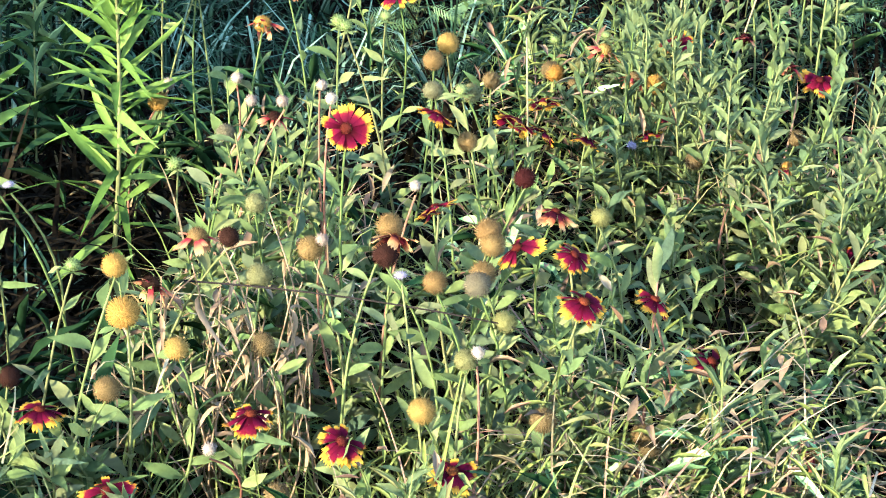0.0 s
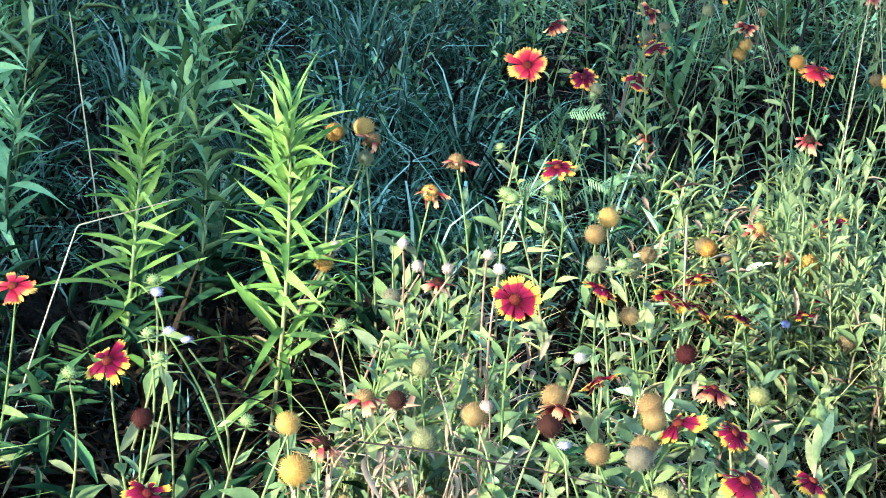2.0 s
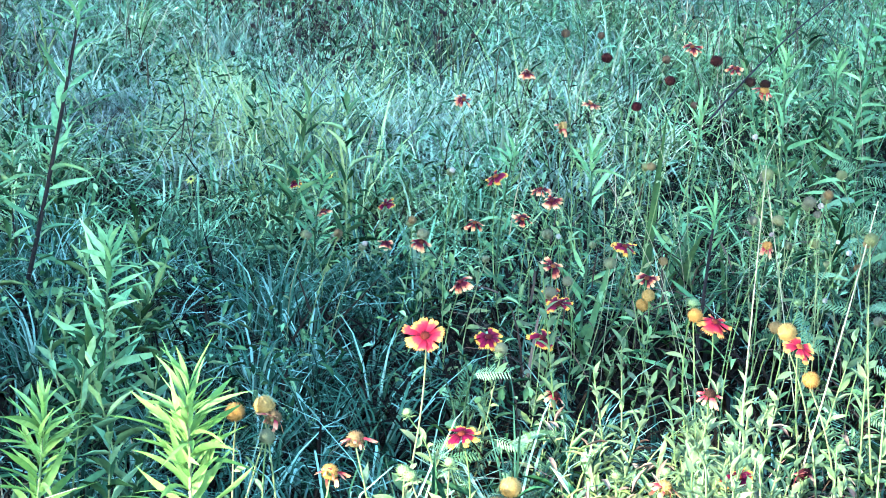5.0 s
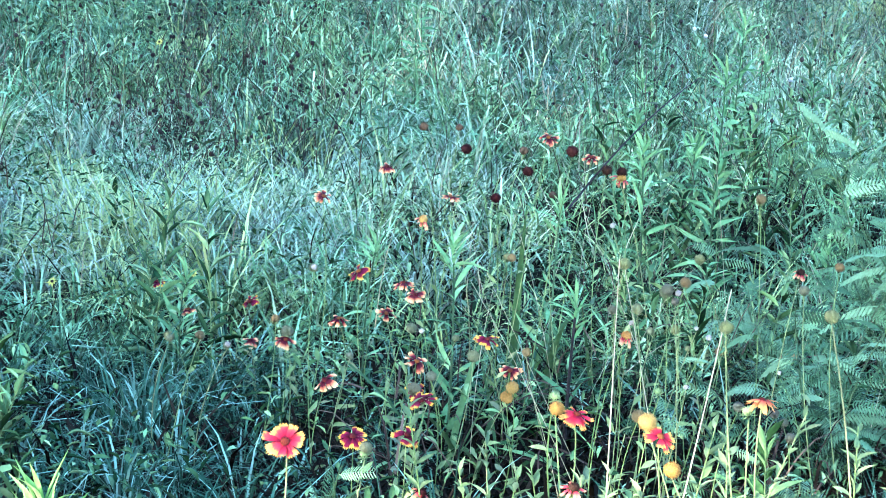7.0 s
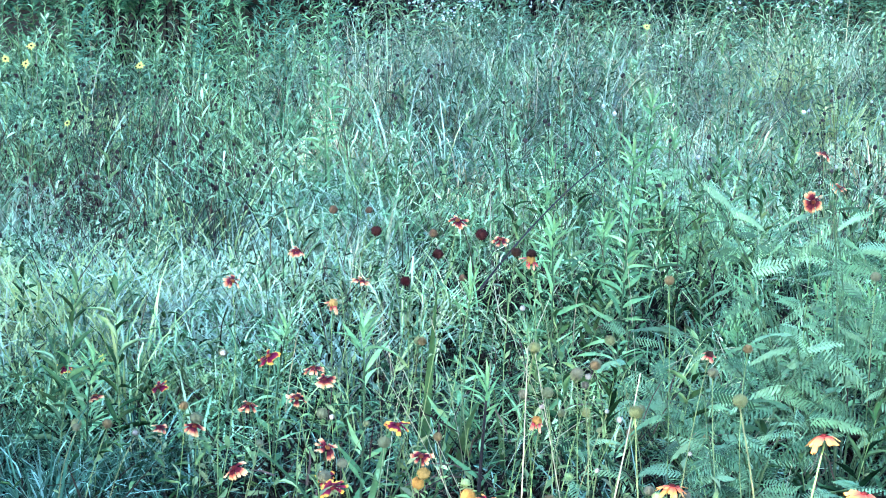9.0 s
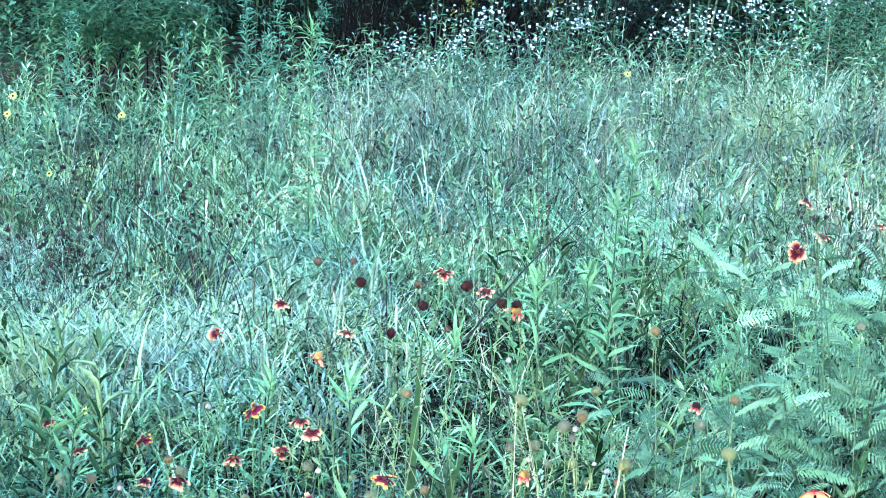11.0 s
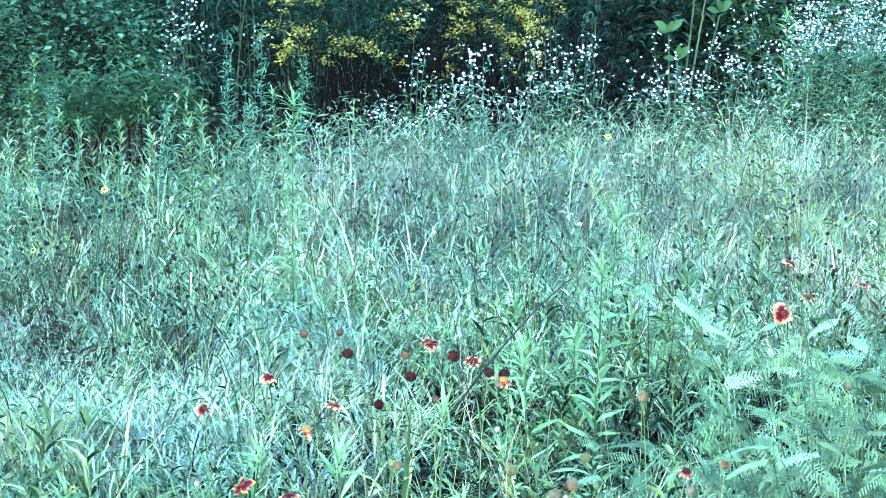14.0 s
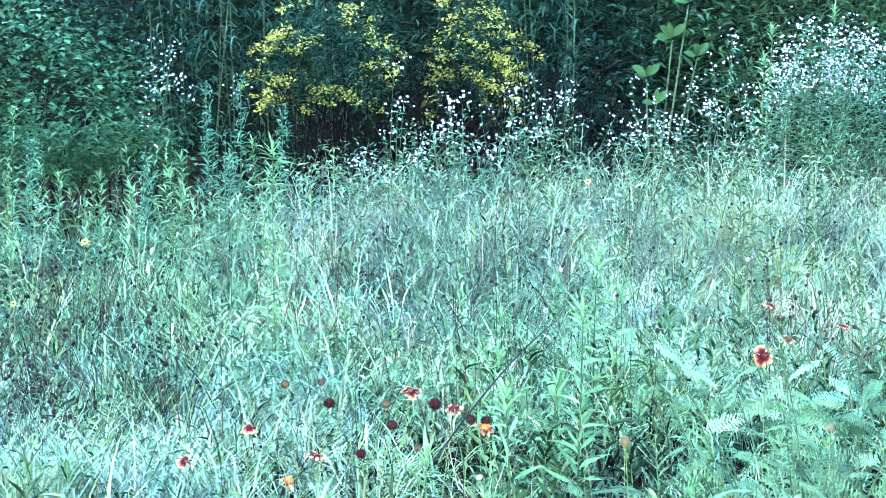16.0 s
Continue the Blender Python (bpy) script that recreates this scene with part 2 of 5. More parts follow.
# leaf green darkened in place of the clump's shadow on low herbs
M_SHADELEAF = plant_mat("low_shade_leaf", [(0.006, 0.02, 0.010), (0.02, 0.055, 0.025), (0.035, 0.09, 0.04), (0.010, 0.03, 0.014)], island=True, through_light=0.06)
M_FINE = plant_mat("fine_leaf", [(0.0954, 0.14, 0.04536), (0.212, 0.27, 0.08568), (0.1484, 0.2, 0.06552), (0.265, 0.32, 0.121), (0.2226, 0.19, 0.1109)], island=True, through_light=0.25)
M_BARK = plant_mat("bark", [(0.05, 0.04, 0.03), (0.09, 0.07, 0.055)], through_light=0, rough=0.95, grain=20)
# added dead blades, coloured near black to act as shaded gaps in the grass
M_SHADE_THATCH = plant_mat("thatch", [(0.004, 0.0035, 0.003), (0.009, 0.008, 0.006), (0.020, 0.016, 0.011)], island=True, through_light=0, rough=0.9, grain=30)
# stem brown lowered to near black for shade inside bushes and hollow
M_HOLLOW = plant_mat("shaded_thicket_stem", [(0.004, 0.0035, 0.004), (0.012, 0.009, 0.010)], island=True, through_light=0, rough=0.9)
M_SEED_BROWN = plant_mat("seed_brown", [(0.11, 0.07, 0.04), (0.075, 0.045, 0.03), (0.13, 0.09, 0.05)], through_light=0, rough=0.9, grain=500)
M_SEED_BLACK = plant_mat("seed_black", [(0.012, 0.010, 0.012), (0.03, 0.022, 0.02)], through_light=0, rough=0.9, grain=500)
M_BUD = plant_mat("bud_green", [(0.12, 0.18, 0.07), (0.17, 0.23, 0.10)], through_light=0.15, rough=0.8, grain=400)

m, n, l, b = base_mat("soil", 0.95)
co = n.new("ShaderNodeTexCoord")
t1 = n.new("ShaderNodeTexNoise")
t1.inputs["Scale"].default_value, t1.inputs["Detail"].default_value = 1.3, 6
t2 = n.new("ShaderNodeTexNoise")
t2.inputs["Scale"].default_value, t2.inputs["Detail"].default_value = 45, 6
for t in (t1, t2):
    l.new(co.outputs["Object"], t.inputs["Vector"])
mx = n.new("ShaderNodeMath")
l.new(t1.outputs[0], mx.inputs[0])
l.new(t2.outputs[0], mx.inputs[1])
r = ramp(n, [(0.30, (0.006, 0.005, 0.004)), (0.5, (0.014, 0.011, 0.008)), (0.62, (0.011, 0.012, 0.007)), (0.75, (0.035, 0.028, 0.020))])
hf = n.new("ShaderNodeMath")
hf.operation = "MULTIPLY"
hf.inputs[1].default_value = 0.5
l.new(mx.outputs[0], hf.inputs[0])
l.new(hf.outputs[0], r.inputs[0])
l.new(r.outputs[0], b.inputs["Base Color"])
bp = n.new("ShaderNodeBump")
bp.inputs["Distance"].default_value = 0.02
l.new(t2.outputs[0], bp.inputs["Height"])
l.new(bp.outputs[0], b.inputs["Normal"])
M_SOIL = m
M_STONE = plant_mat("stone", [(0.20, 0.20, 0.21), (0.32, 0.31, 0.30), (0.12, 0.12, 0.12)], island=True, through_light=0, rough=0.9, grain=80)
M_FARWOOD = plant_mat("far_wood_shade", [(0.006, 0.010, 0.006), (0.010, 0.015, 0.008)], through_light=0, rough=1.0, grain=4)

# ---- geometry helpers ----
rng = np.random.default_rng(7)


def ground_z(x, y):
    up = np.maximum(0.0, np.asarray(y, float) - 4.5)
    bank = 0.045 * np.clip(np.asarray(y, float) - 8.0, 0.0, 3.0) * np.clip((np.asarray(x, float) + 1.3) / 1.2, 0.0, 1.0)
    return bank + 0.055 * np.minimum(up, 12.0) + 0.012 * np.sin(2.1 * np.asarray(x) + 1.3 * np.asarray(y)) * np.sin(1.7 * np.asarray(y))


def mesh_of(name, verts, faces, mat, smooth=True):
    me = bpy.data.meshes.new(name)
    me.from_pydata([tuple(v) for v in verts], [], faces)
    me.materials.append(mat)
    if smooth:
        me.polygons.foreach_set("use_smooth", [True] * len(me.polygons))
    me.update()
    return me


def quads_mesh(name, verts, quads, mat):
    """A large mesh from arrays: verts (n, 3), quads (k, 4)."""
    me = bpy.data.meshes.new(name)
    me.vertices.add(len(verts))
    me.vertices.foreach_set("co", np.asarray(verts, np.float32).ravel())
    me.loops.add(len(quads) * 4)
    me.loops.foreach_set("vertex_index", np.asarray(quads, np.int32).ravel())
    me.polygons.add(len(quads))
    me.polygons.foreach_set("loop_start", np.arange(0, len(quads) * 4, 4, dtype=np.int32))
    me.polygons.foreach_set("use_smooth", np.ones(len(quads), bool))
    me.materials.append(mat)
    me.update(calc_edges=True)
    return me


def aim(pos, along, up=(0, 0, 1), size=1.0, wide=1.0):
    """Pose with +Y along, +Z near up, at pos."""
    y = Vector(along).normalized()
    x = y.cross(Vector(up))
    if x.length < 1e-4:
        x = y.cross(Vector((1, 0, 0.01)))
    x.normalize()
    z = x.cross(y)
    m = Matrix((x * wide, y, z)).transposed().to_4x4()
    return Matrix.Translation(pos) @ m @ Matrix.Scale(size, 4)


def thing(name, pos, label, category, group="", kind=""):
    ob = new(name)
    ob.empty_display_size = 0.05
    ob.location = pos
    return tagged(ob, label, category, group, kind)


def part(name, me, parent, m=None, label=""):
    """Hangs a mesh under a thing or part; m is its pose in the place."""
    ob = new(name, me)
    ob.parent = parent
    base = parent_pose[parent.name] if parent.name in parent_pose else Matrix.Translation(parent.location)
    m = m if m is not None else Matrix()
    ob.matrix_basis = base.inverted() @ m
    parent_pose[ob.name] = m
    return tagged(ob, label)


parent_pose = {}


def leaf_mesh(name, length, width, curl, fold, mat, segs=6, power=0.8, sweep=0.0, twist=0.0, wave=0.0):
    """A leaf along +Y: curl bends it down, sweep sideways, twist turns its tip, wave ripples its edges."""
    v, f = [], []
    for i in range(segs + 1):
        s = i / segs
        w = width / 2 * max(0.06, math.sin(math.pi * s ** power) ** 0.9) if i < segs else width * 0.02
        x, y, z = sweep * length * s * s, length * (s - 0.25 * abs(curl) * s * s), -curl * length * s * s
        c, n2 = math.cos(twist * s), math.sin(twist * s)
        for k in (-1, 0, 1):
            u, h = k * w, (fold + wave * math.sin(7.0 * s + 1.3 * k)) * w * abs(k)
            v.append((x + u * c - h * n2, y, z + u * n2 + h * c))
    for i in range(segs):
        a = 3 * i
        f += [(a, a + 1, a + 4, a + 3), (a + 1, a + 2, a + 5, a + 4)]
    return mesh_of(name, v, f, mat)


def tube(points, r0, r1, sides=5):
    """Vertices and quads of a tapered tube along points."""
    pts = [Vector(p) for p in points]
    v, f = [], []
    for i, p in enumerate(pts):
        d = (pts[min(i + 1, len(pts) - 1)] - pts[max(i - 1, 0)]).normalized()
        x = d.cross(Vector((0.31, 0.95, 0.05))).normalized()
        y = d.cross(x)
        r = r0 + (r1 - r0) * i / (len(pts) - 1)
        v += [p + r * (math.cos(a) * x + math.sin(a) * y) for a in (2 * math.pi * k / sides for k in range(sides))]
    for i in range(len(pts) - 1):
        for k in range(sides):
            a, b2 = i * sides + k, i * sides + (k + 1) % sides
            f.append((a, b2, b2 + sides, a + sides))
    return v, f


def bow(p0, p1, sag, k=8):
    """Points of a bent line from p0 to p1; sag is the offset of its middle."""
    p0, p1, mid = Vector(p0), Vector(p1), (Vector(p0) + Vector(p1)) / 2 + Vector(sag)
    return [(1 - s) ** 2 * p0 + 2 * s * (1 - s) * mid + s * s * p1 for s in (i / k for i in range(k + 1))]


def tubes_mesh(name, lines, r0, r1, mat, sides=4):
    v, f = [], []
    for line in lines:
        a, b2 = tube(line, r0, r1, sides)
        f += [tuple(i + len(v) for i in q) for q in b2]
        v += a
    return mesh_of(name, v, f, mat)


def scatter(name, templates, pos, yaw, tilt, size, wide, mat, roll=None):
    """One joined mesh of many small pieces. Templates: (verts, quads) with +Y along the piece;
    each is lifted by tilt from the level, turned by yaw, scaled."""
    n_all = len(pos)
    pick = rng.integers(0, len(templates), n_all)
    vs, qs, off = [], [], 0
    for ti, (tv, tq) in enumerate(templates):
        sel = np.where(pick == ti)[0]
        if not len(sel):
            continue
        tv = np.asarray(tv, float)
        p = tv[None] * np.stack([wide[sel], size[sel], size[sel]], 1)[:, None, :]
        if roll is not None:
            c, s = np.cos(roll[sel])[:, None], np.sin(roll[sel])[:, None]
            p = np.stack([p[..., 0] * c + p[..., 2] * s, p[..., 1], -p[..., 0] * s + p[..., 2] * c], -1)
        c, s = np.cos(tilt[sel])[:, None], np.sin(tilt[sel])[:, None]
        p = np.stack([p[..., 0], p[..., 1] * c - p[..., 2] * s, p[..., 1] * s + p[..., 2] * c], -1)
        c, s = np.cos(yaw[sel])[:, None], np.sin(yaw[sel])[:, None]
        p = np.stack([p[..., 0] * c - p[..., 1] * s, p[..., 0] * s + p[..., 1] * c, p[..., 2]], -1)
        p += pos[sel][:, None, :]
        vs.append(p.reshape(-1, 3))
        q = np.asarray(tq)[None] + (np.arange(len(sel)) * len(tv))[:, None, None] + off
        qs.append(q.reshape(-1, 4))
        off += len(sel) * len(tv)
    return quads_mesh(name, np.concatenate(vs), np.concatenate(qs), mat)


def blade_template(bend, segs=4, late=1.6):
    v, q = [], []
    a, y, z = 0.0, 0.0, 0.0
    for i in range(segs + 1):
        s = i / segs
        w = 0.5 * (1 - s ** 2.2) + 0.04
        v += [(-w, y, z), (w, y, z)]
        a = bend * (s + 0.5 / segs) ** late
        y, z = y + math.cos(a) / segs, z - math.sin(a) / segs
    for i in range(segs):
        q.append((2 * i, 2 * i + 1, 2 * i + 3, 2 * i + 2))
    return v, q


def leaflet_template(curl, fold=0.25, segs=3, power=0.85):
    v, q = [], []
    for i in range(segs + 1):
        s = i / segs
        w = 0.5 * max(0.08, math.sin(math.pi * s ** power)) if i < segs else 0.03
        v += [(-w, s, -curl * s * s + fold * w), (0, s, -curl * s * s), (w, s, -curl * s * s + fold * w)]
    for i in range(segs):
        a = 3 * i
        q += [(a, a + 1, a + 4, a + 3), (a + 1, a + 2, a + 5, a + 4)]
    return v, q


WIDE_BLADES = [blade_template(x, 2) for x in (0.9, 1.6, 2.3)]
BLADES = [blade_template(x) for x in (0.9, 1.6, 2.2, 2.8, 3.3)]
ARCHED = [blade_template(x, 4, 2.0) for x in (1.2, 2.2, 2.8, 3.3, 3.8)]
FAR_ARCHED = [blade_template(x, 4, 2.0) for x in (1.0, 2.2, 2.9, 3.5)]
LEAFLETS = [leaflet_template(x) for x in (0.0, 0.2, 0.45)]
SMALL_LEAVES = [leaflet_template(x, segs=2) for x in (0.0, 0.3)]


def uni(a, b2, k):
    return rng.uniform(a, b2, k)


# ---- setting: ground, near-black sheet for the far wood's shade ----
gx, gy = np.meshgrid(np.linspace(-1, 1, 121), np.linspace(-1, 1, 161))
gx = np.sign(gx) * (np.abs(gx) * 6 + np.abs(gx) ** 5 * 400)
gy = 5 + np.sign(gy) * (np.abs(gy) * 9 + np.abs(gy) ** 5 * 400)
gz = ground_z(gx, gy) + np.where(np.abs(gx) + np.abs(gy) < 30, rng.normal(0, 0.004, gx.shape), 0)
idx = np.arange(gx.size).reshape(gx.shape)
gq = np.stack([idx[:-1, :-1], idx[:-1, 1:], idx[1:, 1:], idx[1:, :-1]], -1).reshape(-1, 4)
ground = new("ground", quads_mesh("ground", np.stack([gx, gy, gz], -1).reshape(-1, 3), gq, M_SOIL))
tagged(ground, "dark crumbly meadow soil with a rising far side", "ground", kind="structure")


def box_mesh(name, x0, x1, y0, y1, z0, z1, mat):
    bm = bmesh.new()
    bmesh.ops.create_cube(bm, size=1)
    for vv in bm.verts:
        vv.co = ((x0 + x1) / 2 + vv.co.x * (x1 - x0), (y0 + y1) / 2 + vv.co.y * (y1 - y0), (z0 + z1) / 2 + vv.co.z * (z1 - z0))
    bmesh.ops.bevel(bm, geom=bm.edges[:], offset=0.02, segments=1, affect="EDGES")
    me = bpy.data.meshes.new(name)
    bm.to_mesh(me)
    bm.free()
    me.materials.append(mat)
    return me


# sheet painted near black in place of the shade inside the wood
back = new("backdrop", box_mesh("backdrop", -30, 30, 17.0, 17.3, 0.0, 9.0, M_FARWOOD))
tagged(back, "near-black sheet standing in for the far wood's shade", "backdrop", kind="structure")

# ---- flower parts shared by all plants ----


def petal_mesh(name, mat, droop):
    L, v, f = 0.024, [], []
    prof = [(0.0, 0.0022), (0.35, 0.0042), (0.68, 0.0052), (0.86, 0.0053)]
    for s, w in prof:
        z = -droop * L * s * s + 0.12 * L * s
        for k in (-1, -0.33, 0.33, 1):
            v.append((k * w, L * s, z - 0.0022 * abs(k) * s))
    for k, y in ((-1.0, 0.93), (-0.33, 0.89), (0.33, 0.89), (1.0, 0.93)):
        v.append((k * 0.0046, L * y, -droop * L * 0.85 + 0.11 * L))
    v += [(-0.0036, L * 1.04, -droop * L + 0.1 * L), (0.0, L * 1.09, -droop * L + 0.1 * L), (0.0036, L * 1.04, -droop * L + 0.1 * L)]
    for i in range(4):
        for k in range(3):
            a = 4 * i + k
            f.append((a, a + 1, a + 5, a + 4))
    f += [(16, 17, 20), (17, 18, 21), (18, 19, 22)]
    return mesh_of(name, v, f, mat)


PETALS = {"fresh": [petal_mesh("petal", M_PETAL, d) for d in (0.05, 0.25)],
          "bright": [petal_mesh("petal", M_PETALPINK, d) for d in (0.0, 0.2)],
          "orange": [petal_mesh("petal", M_PETALORANGE, d) for d in (0.4, 0.8)],
          "peach": [petal_mesh("petal", M_PETALPEACH, d) for d in (0.1, 0.5)],
          "old": [petal_mesh("petal", M_PETALOLD, d) for d in (0.7, 1.1)]}


def bristle_ball(name, radius, mat, spikes, flat=1.0, reach=0.35):
    """Seed head: a lumpy core set with fine pointed bristles."""
    bm = bmesh.new()
    bmesh.ops.create_icosphere(bm, subdivisions=2, radius=radius * 0.86)
    for k in range(spikes):
        z = 1 - 2 * (k + 0.5) / spikes
        a = k * 2.39996
        d = Vector((math.sqrt(1 - z * z) * math.cos(a), math.sqrt(1 - z * z) * math.sin(a), z))
        s = d.orthogonal().normalized()
        w, e = radius * 1.05 / math.sqrt(spikes), d.cross(s)
        r2 = radius * (1 + reach * random.uniform(0.3, 1))
        base = [bm.verts.new(d * radius * 0.8 + w * (math.cos(q) * s + math.sin(q) * e)) for q in (0, 2.1, 4.2)]
        tip = bm.verts.new(d * r2 + (s * random.uniform(-1, 1) + e * random.uniform(-1, 1)) * radius * 0.16)
        for i in range(3):
            bm.faces.new((base[i], base[(i + 1) % 3], tip))
    for vv in bm.verts:
        vv.co.z *= flat
    me = bpy.data.meshes.new(name)
    bm.to_mesh(me)
    bm.free()
    me.materials.append(mat)
    me.polygons.foreach_set("use_smooth", [True] * len(me.polygons))
    return me


DISC = bristle_ball("disc", 0.0065, M_DISC, 90, 0.6, 0.3)
BALLS = {"orange": bristle_ball("seed_head", 0.0135, M_SEED_ORANGE, 620, 0.95, 0.26),
         "tan": bristle_ball("seed_head", 0.0135, M_SEED_TAN, 620, 0.95, 0.3),
         "green": bristle_ball("seed_head", 0.0130, M_SEED_GREEN, 620, 0.92, 0.3),
         "red": bristle_ball("seed_head", 0.0120, M_SEED_RED, 560, 0.92, 0.28),
         "brown": bristle_ball("seed_head", 0.0115, M_SEED_BROWN, 300, 0.95, 0.28),
         "black": bristle_ball("seed_head", 0.0095, M_SEED_BLACK, 50, 1.1, 0.25),
         "bud": bristle_ball("bud", 0.0085, M_BUD, 60, 0.7, 0.5),
         "puff": bristle_ball("puff", 0.0072, M_PUFF, 180, 1.0, 0.45),
         "pale": bristle_ball("bloom", 0.0068, M_LILAC, 80, 0.5, 0.7)}
GAIL_LEAVES = [leaf_mesh("leaf", 0.056, 0.0155, c, 0.45, M_GAIL, power=pw, sweep=sw, twist=tw, wave=0.35)
               for c, pw, sw, tw in ((-0.1, 1.25, 0.1, 0.4), (0.1, 1.1, -0.15, -0.7), (0.3, 1.3, 0.2, 0.9), (0.5, 1.2, -0.1, 0.3), (0.8, 1.0, 0.1, -1.1), (0.2, 0.9, -0.25, 0.6))]
cv, cf = [Vector((0, 0, 0))], []
for i in range(9):
    a, lift = i * 0.698, random.uniform(-0.1, 0.5)
    o = len(cv)
    out, side = Vector((math.cos(a), math.sin(a), 0)), Vector((-math.sin(a), math.cos(a), 0))
    cv += [out * 0.009 + side * 0.0024 + Vector((0, 0, 0.009 * lift)), out * 0.017 + Vector((0, 0, 0.017 * lift)), out * 0.009 - side * 0.0024 + Vector((0, 0, 0.009 * lift))]
    cf.append((0, o + 2, o + 1, o))
CALYX = mesh_of("calyx", cv, cf, M_BUD)


def stem_base(x, y, spread):
    bx, by = x + random.uniform(-spread, spread), y + random.uniform(-0.3, 1.0) * spread
    return Vector((bx, by, float(ground_z(bx, by)) - 0.01))


def leaves_on(plant, line, count, lo, hi, meshes, size, lift, name="leaf", rise=0.0):
    k = len(line) - 1
    turn = random.uniform(0, 6.28)
    for i in range(count):
        s = lo + (hi - lo) * (i + random.uniform(0, 0.6)) / count
        j = min(int(s * k), k - 1)
        p = line[j].lerp(line[j + 1], s * k - j)
        turn += 2.4 + random.uniform(-0.4, 0.4)
        d = (line[j + 1] - line[j]).normalized()
        out = Vector((math.cos(turn), math.sin(turn), 0))
        e = lift + rise * s + random.uniform(-0.25, 0.25)
        way = out * math.cos(e) + d * math.sin(e)
        sz = size * random.uniform(0.7, 1.2) * (1.15 - 0.5 * s)
        face = d + Vector((random.uniform(-0.8, 0.8), random.uniform(-1.1, 0.4), 0))
        part(name, random.choice(meshes), plant, aim(p, way, face, sz, random.uniform(0.8, 1.25)))


def flower_on(plant, p, normal, style, count, size=1.0, droop=0.0):
    """Disc and ragged rays: petals droop, twist, differ in length, and a few have fallen."""
    nrm = Vector(normal).normalized()
    old = style == "old"
    disc = part("flower_head", BALLS[random.choice(("tan", "red", "orange"))] if old else DISC, plant, aim(p, nrm.orthogonal(), nrm, size * (0.85 if old else 1.0)), "flower head with toothed petals")
    x = nrm.orthogonal().normalized()
    y = nrm.cross(x)
    for i in range(count):
        if droop and count > 11 and random.random() < 0.1:
            continue
        a = 2 * math.pi * (i + random.uniform(-0.3, 0.3)) / count
        out = math.cos(a) * x + math.sin(a) * y
        lift = (random.uniform(-0.8, 0.7) if old else random.uniform(-0.28, 0.24)) - droop
        way = out * math.cos(lift) + nrm * math.sin(lift)
        face = nrm + Vector((random.uniform(-0.35, 0.35), random.uniform(-0.35, 0.35), random.uniform(-0.2, 0.2)))
        long = random.uniform(0.4, 0.85) if old else random.uniform(0.72, 1.1)
        part("petal", random.choice(PETALS[style]), disc, aim(Vector(p) + out * 0.006 * size, way, face, size * long, random.uniform(0.8, 1.25)))


def gaillardia(p, head, label, group, leafy=9, normal=None, size=1.0, red=False, tall=False, droop=0.0):
    p = Vector(p)
    base = stem_base(p.x, p.y, 0.07 if p.z < 0.35 else 0.11)
    plant = thing("gaillardia", base, label, "wildflower", group)
    if normal is None:
        to_cam = Vector((-p.x, -p.y, 0)).normalized()
        normal = Vector((random.uniform(-0.6, 0.6), random.uniform(-0.4, 0.4), 0.9)) + to_cam * random.uniform(-0.75, 0.2)
    nrm = Vector(normal).normalized()
    neck = p - nrm * 0.012 * size
    line = bow(base, neck, (random.uniform(-0.07, 0.07), random.uniform(-0.04, 0.06), 0.03) if p.z > 0.1 else (0, 0, 0.02), 9)
    v, f = tube(line, 0.0023 if p.y < 3 else 0.0015, 0.0013 if p.y < 3 else 0.0009)
    part("stem", mesh_of("stem", v, f, M_REDSTEM if red else M_STEM), plant)
    leaves_on(plant, line, leafy // 2 if p.x < -0.53 and p.y < 2.6 else leafy, 0.25, 0.66 if tall else 0.90, GAIL_LEAVES, 1.0 if p.y < 2.3 else 0.72, 0.8)
    if head in ("fresh", "bright", "peach", "orange_bloom", "old"):
        flower_on(plant, p, nrm, "orange" if head == "orange_bloom" else head, {"old": 11, "peach": 13}.get(head, 15), size, droop)
    else:
        part("seed_head" if head not in ("bud", "puff", "pale") else head, BALLS[head], plant, aim(p, nrm.orthogonal(), nrm, size * random.uniform(0.85, 1.15)))
    if head in ("bud", "green", "old", "fresh"):
        part("calyx", CALYX, plant, aim(neck + nrm * 0.003, nrm.orthogonal(), nrm, size))
    return plant


# heads of the flower clump and of the meadow behind it, in metres
BLOOMS_FRONT = [
    (-0.312, 1.791, 0.476), (0.074, 2.631, 0.308), (0.299, 2.61, 0.281), (-0.142, 2.186, 0.337), (-0.117, 2.441, 0.262),
    (-0.107, 2.223, 0.31), (0.072, 2.486, 0.241), (-0.224, 1.927, 0.448), (-0.202, 1.757, 0.41), (-0.106, 1.755, 0.373),
    (-0.07, 1.917, 0.343), (-0.024, 1.662, 0.367), (0.056, 1.779, 0.317), (0.135, 1.815, 0.224), (0.337, 2.197, 0.182),
    (-0.364, 1.57, 0.228), (-0.263, 1.568, 0.21), (-0.142, 1.577, 0.185), (-0.499, 1.487, 0.163), (-0.59, 1.544, 0.214),
    (-0.046, 2.381, 0.236), (0.041, 2.446, 0.229), (-0.238, 1.709, 0.391), (-0.041, 1.762, 0.37),
]
